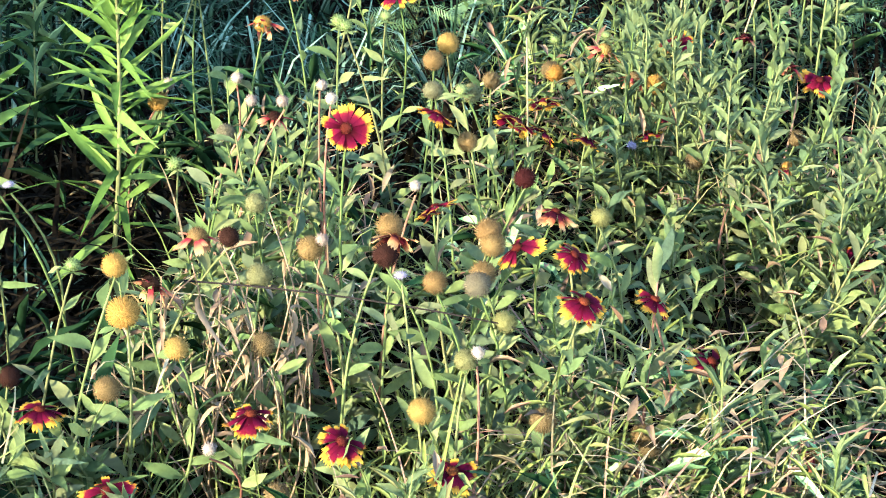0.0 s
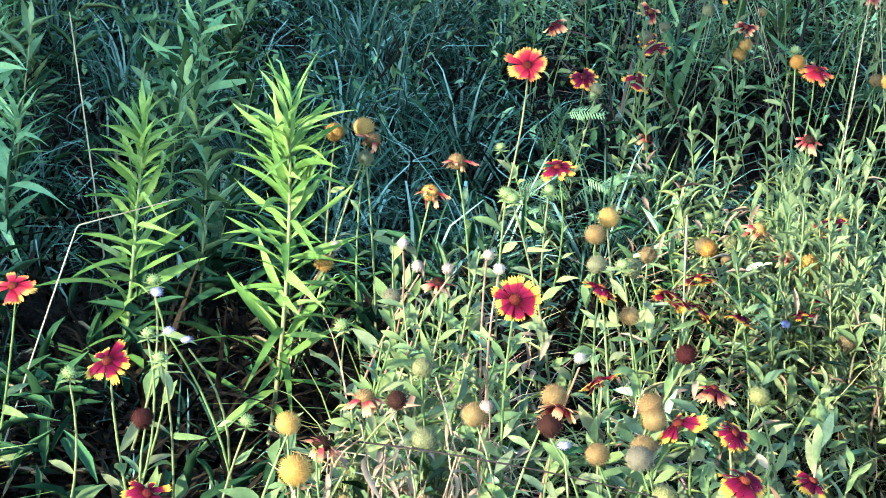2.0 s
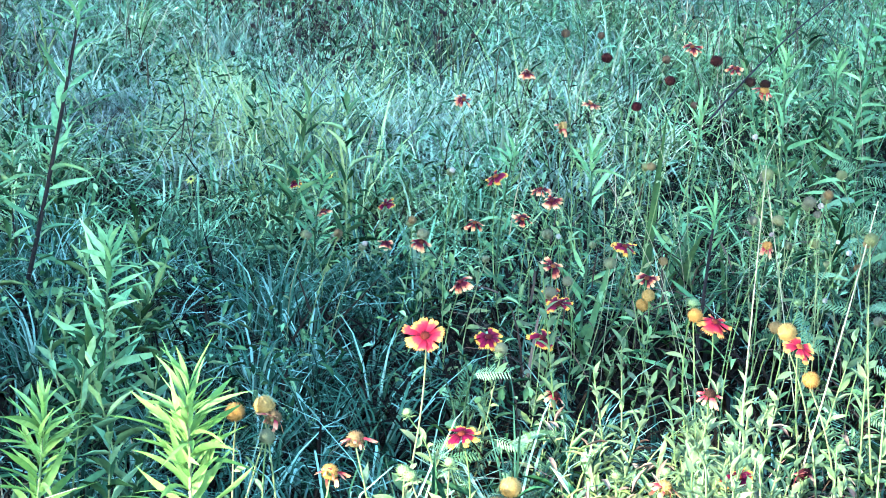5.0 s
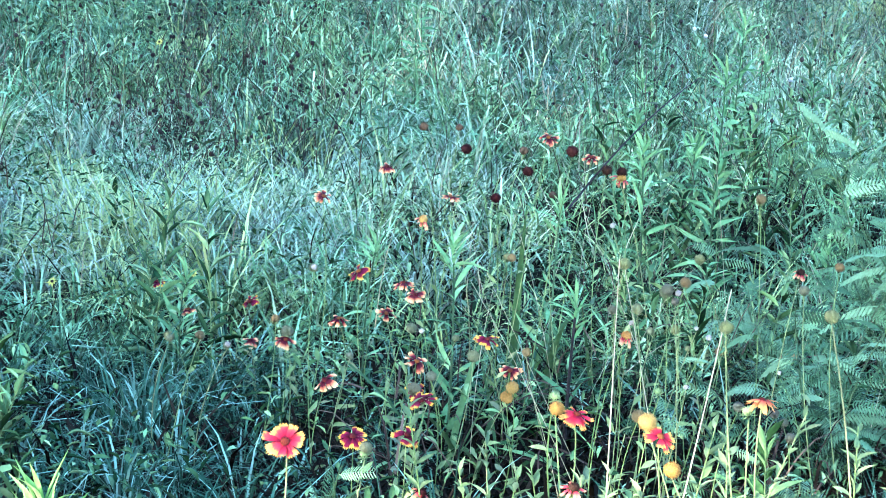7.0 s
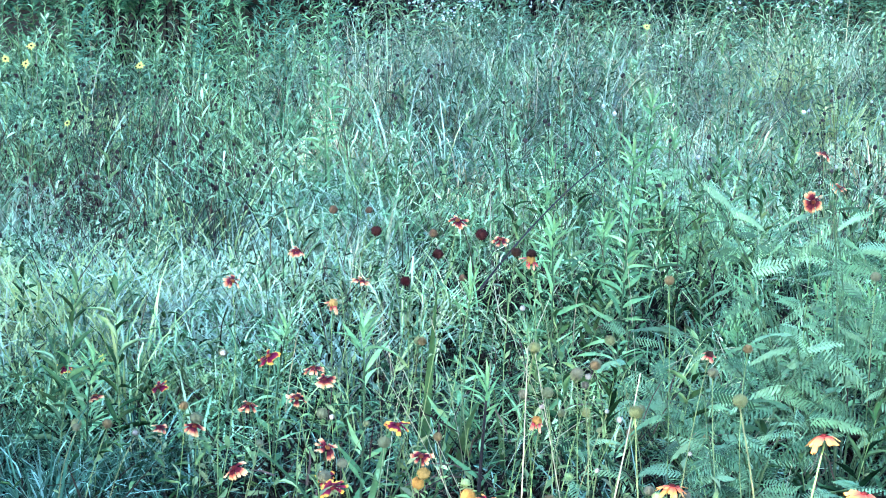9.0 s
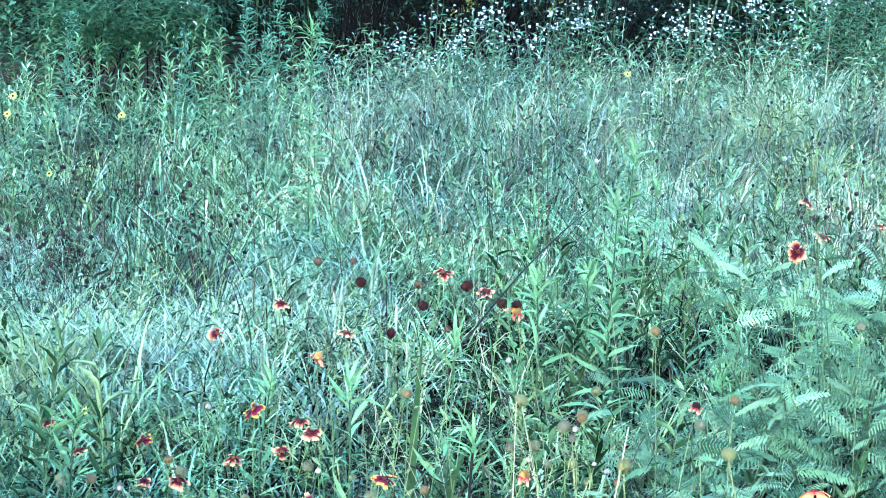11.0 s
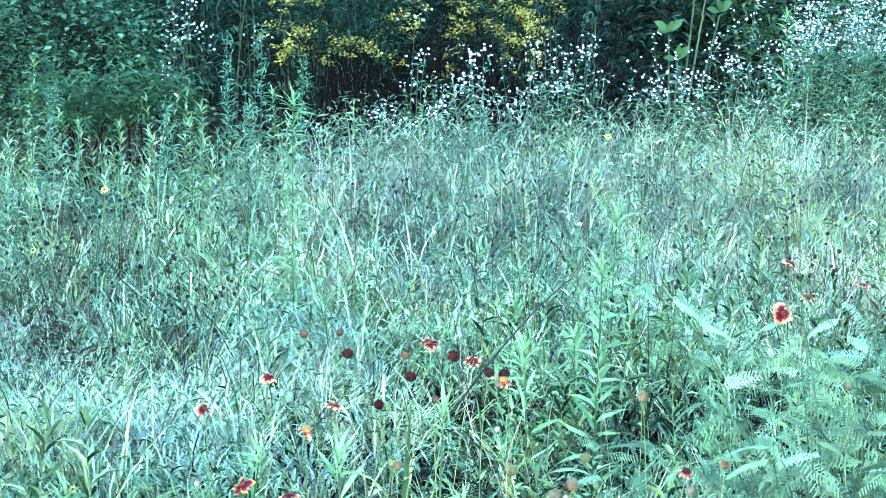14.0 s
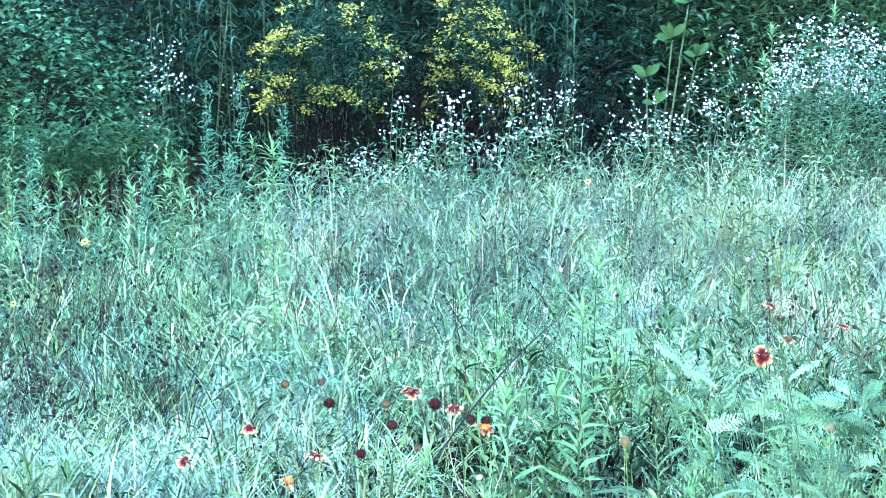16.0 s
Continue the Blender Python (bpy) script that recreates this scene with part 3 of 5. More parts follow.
BLOOMS_TALL = [
    (-0.422, 2.517, 0.529), (-0.277, 3.239, 0.373), (-0.289, 3.091, 0.352), (0.02, 2.925, 0.468), (0.161, 2.834, 0.468),
    (-0.364, 2.573, 0.353), (-0.388, 3.075, 0.348), (-0.759, 1.669, 0.37), (-0.671, 1.571, 0.268), (-0.933, 1.798, 0.378),
    (0.3, 2.621, 0.61), (0.474, 2.365, 0.775), (0.55, 2.43, 0.674),
]
BLOOMS_OLD = [
    (-0.457, 2.107, 0.332), (0.011, 2.532, 0.277), (-0.484, 1.605, 0.351), (-0.469, 1.747, 0.338), (-0.498, 2.209, 0.422),
    (0.275, 1.825, 0.107), (0.246, 2.363, 0.235), (0.178, 2.635, 0.323), (-0.038, 2.582, 0.297), (0.02, 2.735, 0.403),
    (-0.469, 2.235, 0.464), (-0.256, 3.049, 0.256), (0.248, 2.617, 0.292), (-0.63, 2.41, 0.411),
]
BLOOMS_MID = [
    (-0.814, 4.291, 0.261), (-0.788, 4.159, 0.198), (-0.653, 3.892, 0.284), (-1.097, 4.482, 0.249), (-0.534, 3.917, 0.336),
    (-0.417, 3.855, 0.372), (-0.496, 3.957, 0.441), (-0.382, 3.868, 0.443), (-0.348, 3.782, 0.439), (-0.164, 3.408, 0.454),
    (-0.309, 3.467, 0.381), (-0.504, 3.503, 0.317), (-0.3, 3.324, 0.365), (-0.114, 3.357, 0.407), (-0.981, 4.332, 0.22),
]
BLOOMS_FAR = [
    (-0.291, 3.977, 0.626), (0.74, 4.056, 0.84), (-0.583, 3.967, 0.612), (-0.456, 4.127, 0.659), (-0.073, 3.924, 0.783),
    (0.027, 4.011, 0.728), (0.446, 3.429, 0.622), (0.099, 4.054, 0.675), (-0.346, 3.913, 0.582), (0.902, 4.842, 0.854),
    (0.849, 4.339, 0.837), (1.059, 4.652, 0.823), (0.103, 3.134, 0.555),
]
HEADS_ORANGE = [
    (-0.494, 1.535, 0.355), (-0.522, 1.60, 0.372), (-0.654, 2.253, 0.269), (-0.252, 2.28, 0.398), (-0.183, 1.61, 0.235),
    (-0.688, 2.403, 0.416), (0.177, 2.72, 0.451), (-0.445, 1.565, 0.301), (0.046, 2.551, 0.264), (-0.11, 2.603, 0.242),
    (-0.646, 2.418, 0.426), (-0.108, 3.369, 0.368), (-0.015, 2.911, 0.48), (0.139, 2.853, 0.485), (-0.118, 3.376, 0.345),
]
HEADS_TAN = [
    (-0.194, 2.381, 0.309), (-0.247, 1.725, 0.395), (-0.14, 1.77, 0.381), (-0.133, 1.756, 0.372), (-0.139, 1.724, 0.351),
    (-0.187, 1.678, 0.358), (-0.051, 1.648, 0.219), (0.063, 1.723, 0.169), (-0.076, 2.577, 0.237), (-0.187, 1.942, 0.409),
    (-0.509, 1.526, 0.264), (-0.371, 1.656, 0.263), (-0.338, 1.748, 0.342), (-0.26, 2.18, 0.411), (-0.117, 2.61, 0.243),
    (0.073, 1.725, 0.153), (-0.324, 1.529, 0.156), (0.257, 2.421, 0.26), (0.112, 2.378, 0.223),
]
HEADS_GREEN = [
    (-0.508, 2.048, 0.33), (-0.202, 2.131, 0.392), (-0.414, 1.8, 0.363), (-0.634, 2.39, 0.388), (-0.239, 1.998, 0.446),
    (-0.389, 1.714, 0.317), (-0.015, 1.935, 0.334), (0.099, 2.609, 0.286), (-0.078, 2.593, 0.264), (0.135, 1.779, 0.177),
    (-0.107, 1.686, 0.315), (-0.143, 1.638, 0.29), (-0.141, 1.678, 0.362), (0.313, 2.221, 0.194), (-0.299, 3.299, 0.375),
    (-0.359, 3.038, 0.34), (-0.652, 3.909, 0.299),
]
HEADS_RED = [
    (-0.244, 1.682, 0.381), (-0.428, 1.727, 0.354), (-0.111, 1.898, 0.391), (-0.629, 1.56, 0.239), (-0.697, 1.621, 0.332),
    (-0.017, 3.805, 0.775), (-0.29, 4.467, 0.652), (-0.185, 3.941, 0.635), (0.064, 4.013, 0.699), (0.099, 4.058, 0.688),
    (-0.116, 3.996, 0.69),
]
BUDS = [
    (-0.496, 2.845, 0.273), (-0.381, 2.13, 0.471), (-0.338, 2.261, 0.435), (-0.363, 3.033, 0.33), (-0.117, 2.644, 0.282),
    (-0.76, 1.808, 0.342), (-0.707, 1.701, 0.37), (-0.793, 1.642, 0.362), (-0.213, 2.102, 0.408), (0.018, 2.591, 0.31),
    (-0.038, 2.608, 0.313), (-0.02, 2.975, 0.483), (0.161, 3.008, 0.493), (-0.575, 1.623, 0.353), (-0.369, 2.113, 0.472),
    (-0.555, 1.97, 0.316), (-0.8, 1.936, 0.352), (0.282, 2.65, 0.582),
]
HEADS_MID = [
    (-0.381, 4.235, 0.742), (-0.302, 4.343, 0.727), (-0.13, 4.036, 0.731), (-0.057, 3.944, 0.648), (0.108, 3.765, 0.538),
    (0.29, 4.016, 0.501), (0.464, 4.463, 0.558), (-0.152, 3.952, 0.495), (-0.27, 3.363, 0.383), (-0.839, 4.139, 0.187),
    (-0.616, 4.055, 0.418), (0.434, 3.265, 0.627), (0.262, 2.907, 0.644), (-0.708, 4.053, 0.282), (0.876, 3.962, 0.69),
    (-0.191, 3.415, 0.414), (-0.355, 3.814, 0.352), (0.187, 3.457, 0.559), (0.252, 3.876, 0.478), (-0.922, 4.2, 0.187),
    (-0.95, 3.992, 0.246), (0.422, 2.813, 0.698),
]
PUFFS = [
    (-0.643, 2.268, 0.291), (-0.521, 2.163, 0.359), (-0.376, 1.991, 0.438), (-0.348, 1.897, 0.463), (-0.441, 2.078, 0.371),
    (-0.484, 2.086, 0.363), (-0.229, 1.788, 0.417), (-0.326, 1.749, 0.354), (-0.401, 1.536, 0.199), (-0.131, 1.641, 0.299),
]
PALE = [
    (0.02, 2.399, 0.226), (-0.225, 1.674, 0.364), (-0.786, 1.907, 0.349), (-0.713, 1.747, 0.382), (-0.69, 1.747, 0.374),
]
FACING = {0: (0.05, -0.85, 0.55), 1: (-0.2, -0.3, 0.9), 2: (0.1, -0.3, 0.9), 11: (0.25, -0.1, 0.95), 13: (0.4, -0.2, 0.85), 14: (-0.2, -0.45, 0.8),
          15: (0.0, 0.0, 1.0), 16: (0.35, -0.25, 0.85), 17: (0.05, -0.2, 0.95), 18: (-0.1, -0.3, 0.9), 19: (0.0, 0.15, 1.0)}


def tilted(side=0.35, far=-0.55, near=-0.05):
    return (random.uniform(-side, side), random.uniform(far, near), 0.9)


for i, p in enumerate(BLOOMS_FRONT):
    gaillardia(p, "peach" if i % 4 == 2 and i not in FACING else "fresh", "red and yellow gaillardia in full bloom with grey-green leaves", "gaillardias in the sunny clump", 12,
               FACING.get(i), 1.05 if i in FACING else random.uniform(0.85, 1.05), red=i == 12, droop=0.0 if i == 0 else 0.35)
for i, p in enumerate(BLOOMS_TALL):
    gaillardia(p, "orange_bloom" if i in (10, 11, 12) else "bright" if i in (0, 3, 4, 9) else "fresh", "tall gaillardia with a bright red yellow-tipped bloom", "gaillardias in the sunny clump", 11,
               size=1.15 if i == 0 else 0.86 if i > 9 else 1.0, tall=True, normal=(-0.05, -0.7, 0.75) if i == 0 else tilted(0.3, -0.5, -0.05) if i < 10 else tilted(0.15, -0.15, 0.1),
               droop=-0.15 if i == 0 else 0.05 if i > 9 else 0.25)
for p in BLOOMS_OLD:
    gaillardia(p, "old", "withering gaillardia with faded drooping red petals", "gaillardias in the sunny clump", 9)
for i, p in enumerate(BLOOMS_MID):
    gaillardia(p, "peach" if i % 3 else "fresh", "dark red gaillardia with pale yellow petal tips in shade", "gaillardias in the shaded meadow", 4, tilted(), random.uniform(0.8, 1.0), droop=0.25)
for i, p in enumerate(BLOOMS_FAR):
    gaillardia(p, "old" if i in (6, 7, 8, 12) else "peach", "gaillardia with dull red petals among shaded grass", "gaillardias in the shaded meadow", 3,
               (-0.1, -0.95, 0.3) if i == 1 else tilted(), 0.85 if i == 1 else random.uniform(0.75, 0.95), tall=True, droop=0.2)
for kind_of, spots, words in (("orange", HEADS_ORANGE, "gaillardia with a round bristly orange seed head"),
                              ("tan", HEADS_TAN, "gaillardia with a dry round tan seed head"),
                              ("green", HEADS_GREEN, "gaillardia with a green-grey unripe seed head"),
                              ("red", HEADS_RED, "gaillardia with a dark red bristly seed head"),
                              ("bud", BUDS, "gaillardia with a closed pale green bud"),
                              ("puff", PUFFS, "dry stem with a small white fluffy seed head"),
                              ("pale", PALE, "small pale lilac scabious flower on thin stem")):
    for i, p in enumerate(spots):
        gaillardia(p, kind_of, words, "seed heads and buds of the clump", 3 if kind_of in ("puff", "pale") else 8,
                   (random.uniform(-0.3, 0.3), random.uniform(-0.4, 0.1), 1), 1.25 if kind_of == "orange" and i == 0 else 1.0, red=kind_of == "puff")
for i, p in enumerate(HEADS_MID):
    gaillardia(p, "green" if i > 3 else "brown", "gaillardia with a pale round seed head in shade", "seed heads in the shaded meadow", 3, (0, 0, 1), 0.85, tall=True)

HEADS_SMALL = [
    (0.099, 3.35, 0.639), (0.078, 3.7, 0.638), (0.386, 3.7, 0.713), (0.184, 3.35, 0.592), (0.205, 3.35, 0.586), (0.217, 3.35, 0.609),
    (0.08, 3.35, 0.545), (0.118, 3.35, 0.521), (0.301, 3.35, 0.52), (0.2, 3.35, 0.569), (0.245, 3.35, 0.518), (0.509, 3.35, 0.656),
    (0.128, 3.35, 0.55), (-0.569, 3.75, 0.496), (-0.779, 3.55, 0.384), (-0.844, 3.55, 0.373), (-0.72, 3.55, 0.367), (-0.653, 3.75, 0.374),
    (-0.459, 3.55, 0.358), (-0.285, 3.55, 0.323), (-0.135, 3.75, 0.543), (-0.237, 3.55, 0.411), (-0.309, 3.55, 0.422), (-0.088, 3.55, 0.39),
]
for i, p in enumerate(HEADS_SMALL):
    gaillardia(p, ("green", "puff", "tan")[i % 3], "gaillardia with a pale round seed head in shade", "seed heads in the shaded meadow", 2, (0, 0, 1), random.uniform(0.6, 0.8), tall=True)
for k in range(14):
    p = (random.uniform(0.12, 0.56), random.uniform(3.1, 4.0), random.uniform(0.28, 0.46))
    gaillardia(p, random.choice(("green", "green", "tan", "puff")), "gaillardia with a pale round seed head in shade", "seed heads in the shaded meadow", 2, (0, 0, 1), random.uniform(0.5, 0.8), tall=True)


def in_clump(x, y):
    """Where the sunny flower clump stands; a dark grassy gap lies behind its middle."""
    bare = (np.hypot((x - 0.43) / 0.11, (y - 1.88) / 0.18) < 1)
    return ~bare & (((y < 1.9) & ((x > -0.53) | (y < 1.45))) | (x > -0.22 - 0.03 * (y - 1.9)) | ((x > -0.54) & (x < -0.38) & (y < 2.4)) | ((x > -0.42) & (x < -0.30) & (y < 2.2)))


LARGE = [leaf_mesh("leaf", 0.105, 0.022, c, 0.35, M_GAIL, power=0.9, sweep=sw, twist=tw, wave=0.3) for c, sw, tw in ((0.0, 0.1, 0.5), (0.25, -0.2, -0.8), (0.45, 0.15, 0.9))]

# leafy gaillardia shoots without flowers that fill the clump
for i in range(124):
    y = random.uniform(1.35, 2.3)
    x = random.uniform(-0.30 * y - 0.12, 0.16 * y + 0.10)
    if i < 3:
        x, y = random.uniform(-0.68, -0.58), random.uniform(1.45, 1.6)
    elif 16 <= i < 25:
        x, y = random.uniform(0.22, 0.38), random.uniform(1.98, 2.5)
    elif i < 16:
        x, y = random.uniform(-0.54, -0.38), random.uniform(1.85, 2.2)
    if i > 2 and not in_clump(x, y):
        continue
    h = random.uniform(0.10, 0.21) if y < 1.75 else random.uniform(0.16, 0.28)
    if 3 <= i < 16:
        h = random.uniform(0.28, 0.41)
    base = stem_base(x, y, 0.03)
    plant = thing("leafy_shoot", base, "flowerless gaillardia shoot with grey-green lance leaves", "wildflower", "leafy shoots of the clump")
    line = bow(base, base + Vector((random.uniform(-0.1, 0.1), random.uniform(-0.1, 0.1), h)), (0, 0, 0.02), 6)
    v, f = tube(line, 0.0024, 0.0012)
    part("stem", mesh_of("stem", v, f, M_STEM), plant)
    if i % 6 == 1 and y < 2.0:
        leaves_on(plant, line, 12, 0.15, 1.0, LARGE, 0.62, 0.6, rise=0.3)
    else:
        leaves_on(plant, line, 20, 0.15, 1.0, GAIL_LEAVES, 1.0, 0.6, rise=0.35)

# ---- goldenrod: leafy upright stalks ----
LANCE = ((0.05, 0.12, 0.5), (0.3, -0.15, -0.8), (0.5, 0.2, 1.0), (0.75, -0.1, -0.4), (-0.12, 0.15, 0.9), (0.4, -0.25, 1.3))
GOLD_LEAVES = [leaf_mesh("leaf", 0.105, 0.0108, c, 0.45, M_GOLD, power=0.75, sweep=sw, twist=tw, wave=0.3) for c, sw, tw in LANCE]
IRON_LEAVES = [leaf_mesh("leaf", 0.105, 0.0125, c, 0.35, M_IRON, power=0.75, sweep=sw, twist=tw, wave=0.3) for c, sw, tw in LANCE]
GOLD_TOP = [leaf_mesh("young_leaf", 0.085, 0.0098, c, 0.45, M_GOLDTOP, power=0.75, sweep=sw, twist=0.4) for c, sw in ((0.0, 0.1), (0.2, -0.15), (0.4, 0.1))]

GREEN_TOP = [leaf_mesh("young_leaf", 0.085, 0.0105, c, 0.35, M_GREENTOP, power=0.75, sweep=sw, twist=0.4) for c, sw in ((0.0, 0.1), (0.25, -0.15), (0.45, 0.1))]


def joined_mesh(name, pieces, mat):
    """One mesh out of (mesh, pose) pairs."""
    v, f = [], []
    for me, m in pieces:
        o = len(v)
        v += [m @ q.co for q in me.vertices]
        f += [tuple(o + w for w in q.vertices) for q in me.polygons]
    return mesh_of(name, v, f, mat)


def goldenrod(base_xy, tip, label, leaves=42, size=1.0, stem_mat=None, young=14):
    """A leafy stalk; far ones carry their leaves in one mesh."""
    bx, by = base_xy
    base = Vector((bx, by, float(ground_z(bx, by)) - 0.01))
    tip, far, lush = Vector(tip), by > 3.6, label == LUSH
    plant = thing("goldenrod", base, label, "tall herb", "goldenrod stalks")
    line = bow(base, tip - Vector((0, 0, 0.06 * size)), (random.uniform(-0.03, 0.03), random.uniform(-0.02, 0.02), 0), 12)
    thick = 1.5 if stem_mat else 1.0
    v, f = tube(line, 0.0040 * size * thick, 0.0020 * size * thick, 6)
    part("stem", mesh_of("stem", v, f, stem_mat or (M_STEM if lush else M_FARSTEM)), plant)
    mature, fresh, turn = [], [], random.uniform(0, 6.28)
    for i in range(leaves):
        s = 0.12 + 0.87 * ((i + random.uniform(0, 0.6)) / leaves) ** (0.6 if lush else 1.0)
        j = min(int(s * 12), 11)
        turn += 2.4 + random.uniform(-0.5, 0.5)
        e = 0.30 + 0.65 * s + random.uniform(-0.4, 0.3)
        way = Vector((math.cos(turn) * math.cos(e), math.sin(turn) * math.cos(e), math.sin(e)))
        sz = 1.2 * size * random.uniform(0.65, 1.2) * (1.15 - 0.45 * s)
        face = Vector((random.uniform(-0.8, 0.8), random.uniform(-1.1, 0.4), 1))
        mature.append((random.choice(GOLD_LEAVES if lush else IRON_LEAVES), aim(line[j].lerp(line[j + 1], s * 12 - j), way, face, sz, random.uniform(0.8, 1.25))))
    for i in range(young):
        turn += 2.4
        e = 0.48 + 0.85 * i / young + random.uniform(-0.2, 0.2)
        p = line[-1] + Vector((0, 0, (i - young * 0.7) * 0.004 * size))
        way = Vector((math.cos(turn) * math.cos(e), math.sin(turn) * math.cos(e), math.sin(e)))
        fresh.append((random.choice(GOLD_TOP if lush else GREEN_TOP), aim(p, way, (0, 0, 1), size * random.uniform(0.7, 1.1))))
    if far:
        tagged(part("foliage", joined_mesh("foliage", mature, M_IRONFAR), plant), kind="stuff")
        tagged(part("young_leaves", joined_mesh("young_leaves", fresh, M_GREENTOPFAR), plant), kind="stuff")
        return plant
    for me, m in mature:
        part("leaf", me, plant, m)
    for me, m in fresh:
        part("young_leaf", me, plant, m)
    return plant


LUSH = "bright green goldenrod stalk with narrow arching leaves"
SHADY = "shaded goldenrod stalk with long narrow leaves"
goldenrod((-0.69, 2.12), (-0.725, 2.28, 0.53), LUSH, 84, 1.1, young=28)
goldenrod((-0.95, 2.22), (-0.975, 2.36, 0.44), LUSH, 64, 1.0, young=24)
goldenrod((-1.13, 3.08), (-1.15, 3.16, 0.47), SHADY, 72, 1.0)
goldenrod((-1.42, 2.75), (-1.40, 2.74, 0.42), SHADY, 34)
goldenrod((-1.30, 2.60), (-1.28, 2.58, 0.34), SHADY, 30)
goldenrod((-1.52, 2.95), (-1.50, 2.93, 0.50), SHADY, 34)
DARK = "tall herb with a dark purple stem and broad leaves"
goldenrod((-1.58, 3.72), (-1.40, 3.67, 0.86), DARK, 34, 1.2, M_DARKSTEM, 8)
goldenrod((-1.80, 3.80), (-1.76, 3.74, 0.80), DARK, 30, 1.15, M_DARKSTEM, 8)
goldenrod((-1.98, 3.95), (-1.97, 3.90, 0.70), DARK, 26, 1.1, M_DARKSTEM, 8)
goldenrod((-0.27, 3.80), (-0.27, 3.86, 0.58), SHADY, 18, 1.05)
goldenrod((0.00, 3.70), (0.01, 3.72, 0.50), SHADY, 12, 1.0, M_DARKSTEM)
goldenrod((0.36, 4.80), (0.385, 4.84, 0.87), SHADY, 66, 0.95)
goldenrod((0.54, 6.20), (0.545, 6.22, 0.88), SHADY, 54, 0.95)
goldenrod((-0.05, 4.15), (-0.04, 4.17, 0.62), SHADY, 14, 1.0)
goldenrod((0.15, 4.46), (0.16, 4.48, 0.72), SHADY, 16, 1.0)
goldenrod((-0.69, 7.30), (-0.70, 7.31, 1.22), SHADY, 70, 0.95)
goldenrod((-0.50, 4.20), (-0.48, 4.15, 0.50), SHADY, 14, 0.9)
goldenrod((-0.98, 4.30), (-0.98, 4.30, 0.36), SHADY, 22, 0.9)
for k in range(15):
    x, y = random.uniform(0.15, 1.3), random.uniform(4.5, 7.2)
    goldenrod((x, y), (x + 0.02, y, float(ground_z(x, y)) + random.uniform(0.30, 0.54)), SHADY, 30, 0.95)

# red-stemmed plant with large leaves in the clump
red = thing("red_stemmed_plant", (0.07, 1.72, -0.01), "red-stemmed leafy plant with large grey-green leaves", "wildflower")
line = bow((0.07, 1.72, -0.01), (0.055, 1.79, 0.36), (0.0, 0.0, 0.0), 9)
v, f = tube(line, 0.0032, 0.0012, 6)
part("stem", mesh_of("stem", v, f, M_REDSTEM), red)
leaves_on(red, line, 20, 0.12, 1.0, LARGE, 0.85, 0.7, rise=0.35)

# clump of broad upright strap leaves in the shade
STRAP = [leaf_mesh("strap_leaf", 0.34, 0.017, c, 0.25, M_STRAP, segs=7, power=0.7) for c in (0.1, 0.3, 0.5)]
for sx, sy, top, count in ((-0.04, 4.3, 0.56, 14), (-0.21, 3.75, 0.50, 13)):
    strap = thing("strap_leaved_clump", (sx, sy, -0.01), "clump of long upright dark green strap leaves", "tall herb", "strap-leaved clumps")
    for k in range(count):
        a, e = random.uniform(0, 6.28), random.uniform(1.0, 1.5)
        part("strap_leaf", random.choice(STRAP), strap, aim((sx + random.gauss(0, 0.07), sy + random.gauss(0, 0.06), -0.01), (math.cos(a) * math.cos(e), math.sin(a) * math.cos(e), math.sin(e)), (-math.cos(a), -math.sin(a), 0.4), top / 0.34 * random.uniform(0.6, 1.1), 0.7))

# ---- pinnate-leaved shrub ----


def frond_mesh(name, pairs, length, mat, droop):
    """A pinnate leaf: a midrib with close pairs of narrow leaflets."""
    line = [(0, length * s, -droop * length * s * s) for s in (i / 6 for i in range(7))]
    a, q = tube(line, 0.0015, 0.0007, 4)
    v, f = list(a), list(q)
    fold = random.uniform(0.15, 0.85)
    for i in range(pairs):
        s = 0.12 + 0.86 * i / (pairs - 1)
        ll = length * 0.21 * (0.55 + 0.6 * math.sin(math.pi * (0.15 + 0.72 * s)))
        for side in (-1, 1):
            o = len(v)
            y, z = length * s, -droop * length * s * s
            w = 0.25 * ll
            ll2 = ll * random.uniform(0.85, 1.12)
            for u, ww in ((0, 0.45), (0.3, 1), (0.75, 0.95), (1.0, 0.3)):
                cx, cy, cz = side * ll2 * u, y + 0.38 * ll2 * u, z - fold * ll2 * u - 0.12 * ll2 * u * u
                v += [Vector((cx, cy - w * ww / 2, cz)), Vector((cx, cy + w * ww / 2, cz))]
            f += [(o + k, o + k + 2, o + k + 3, o + k + 1) for k in (0, 2, 4)]
    return mesh_of(name, v, f, mat)


FRONDS = [frond_mesh("pinnate_leaf", k, ln, M_PINNATE, dr) for k, ln, dr in ((11, 0.120, 0.25), (13, 0.140, 0.5), (10, 0.110, 0.8), (12, 0.135, 1.05), (9, 0.095, 0.4))]


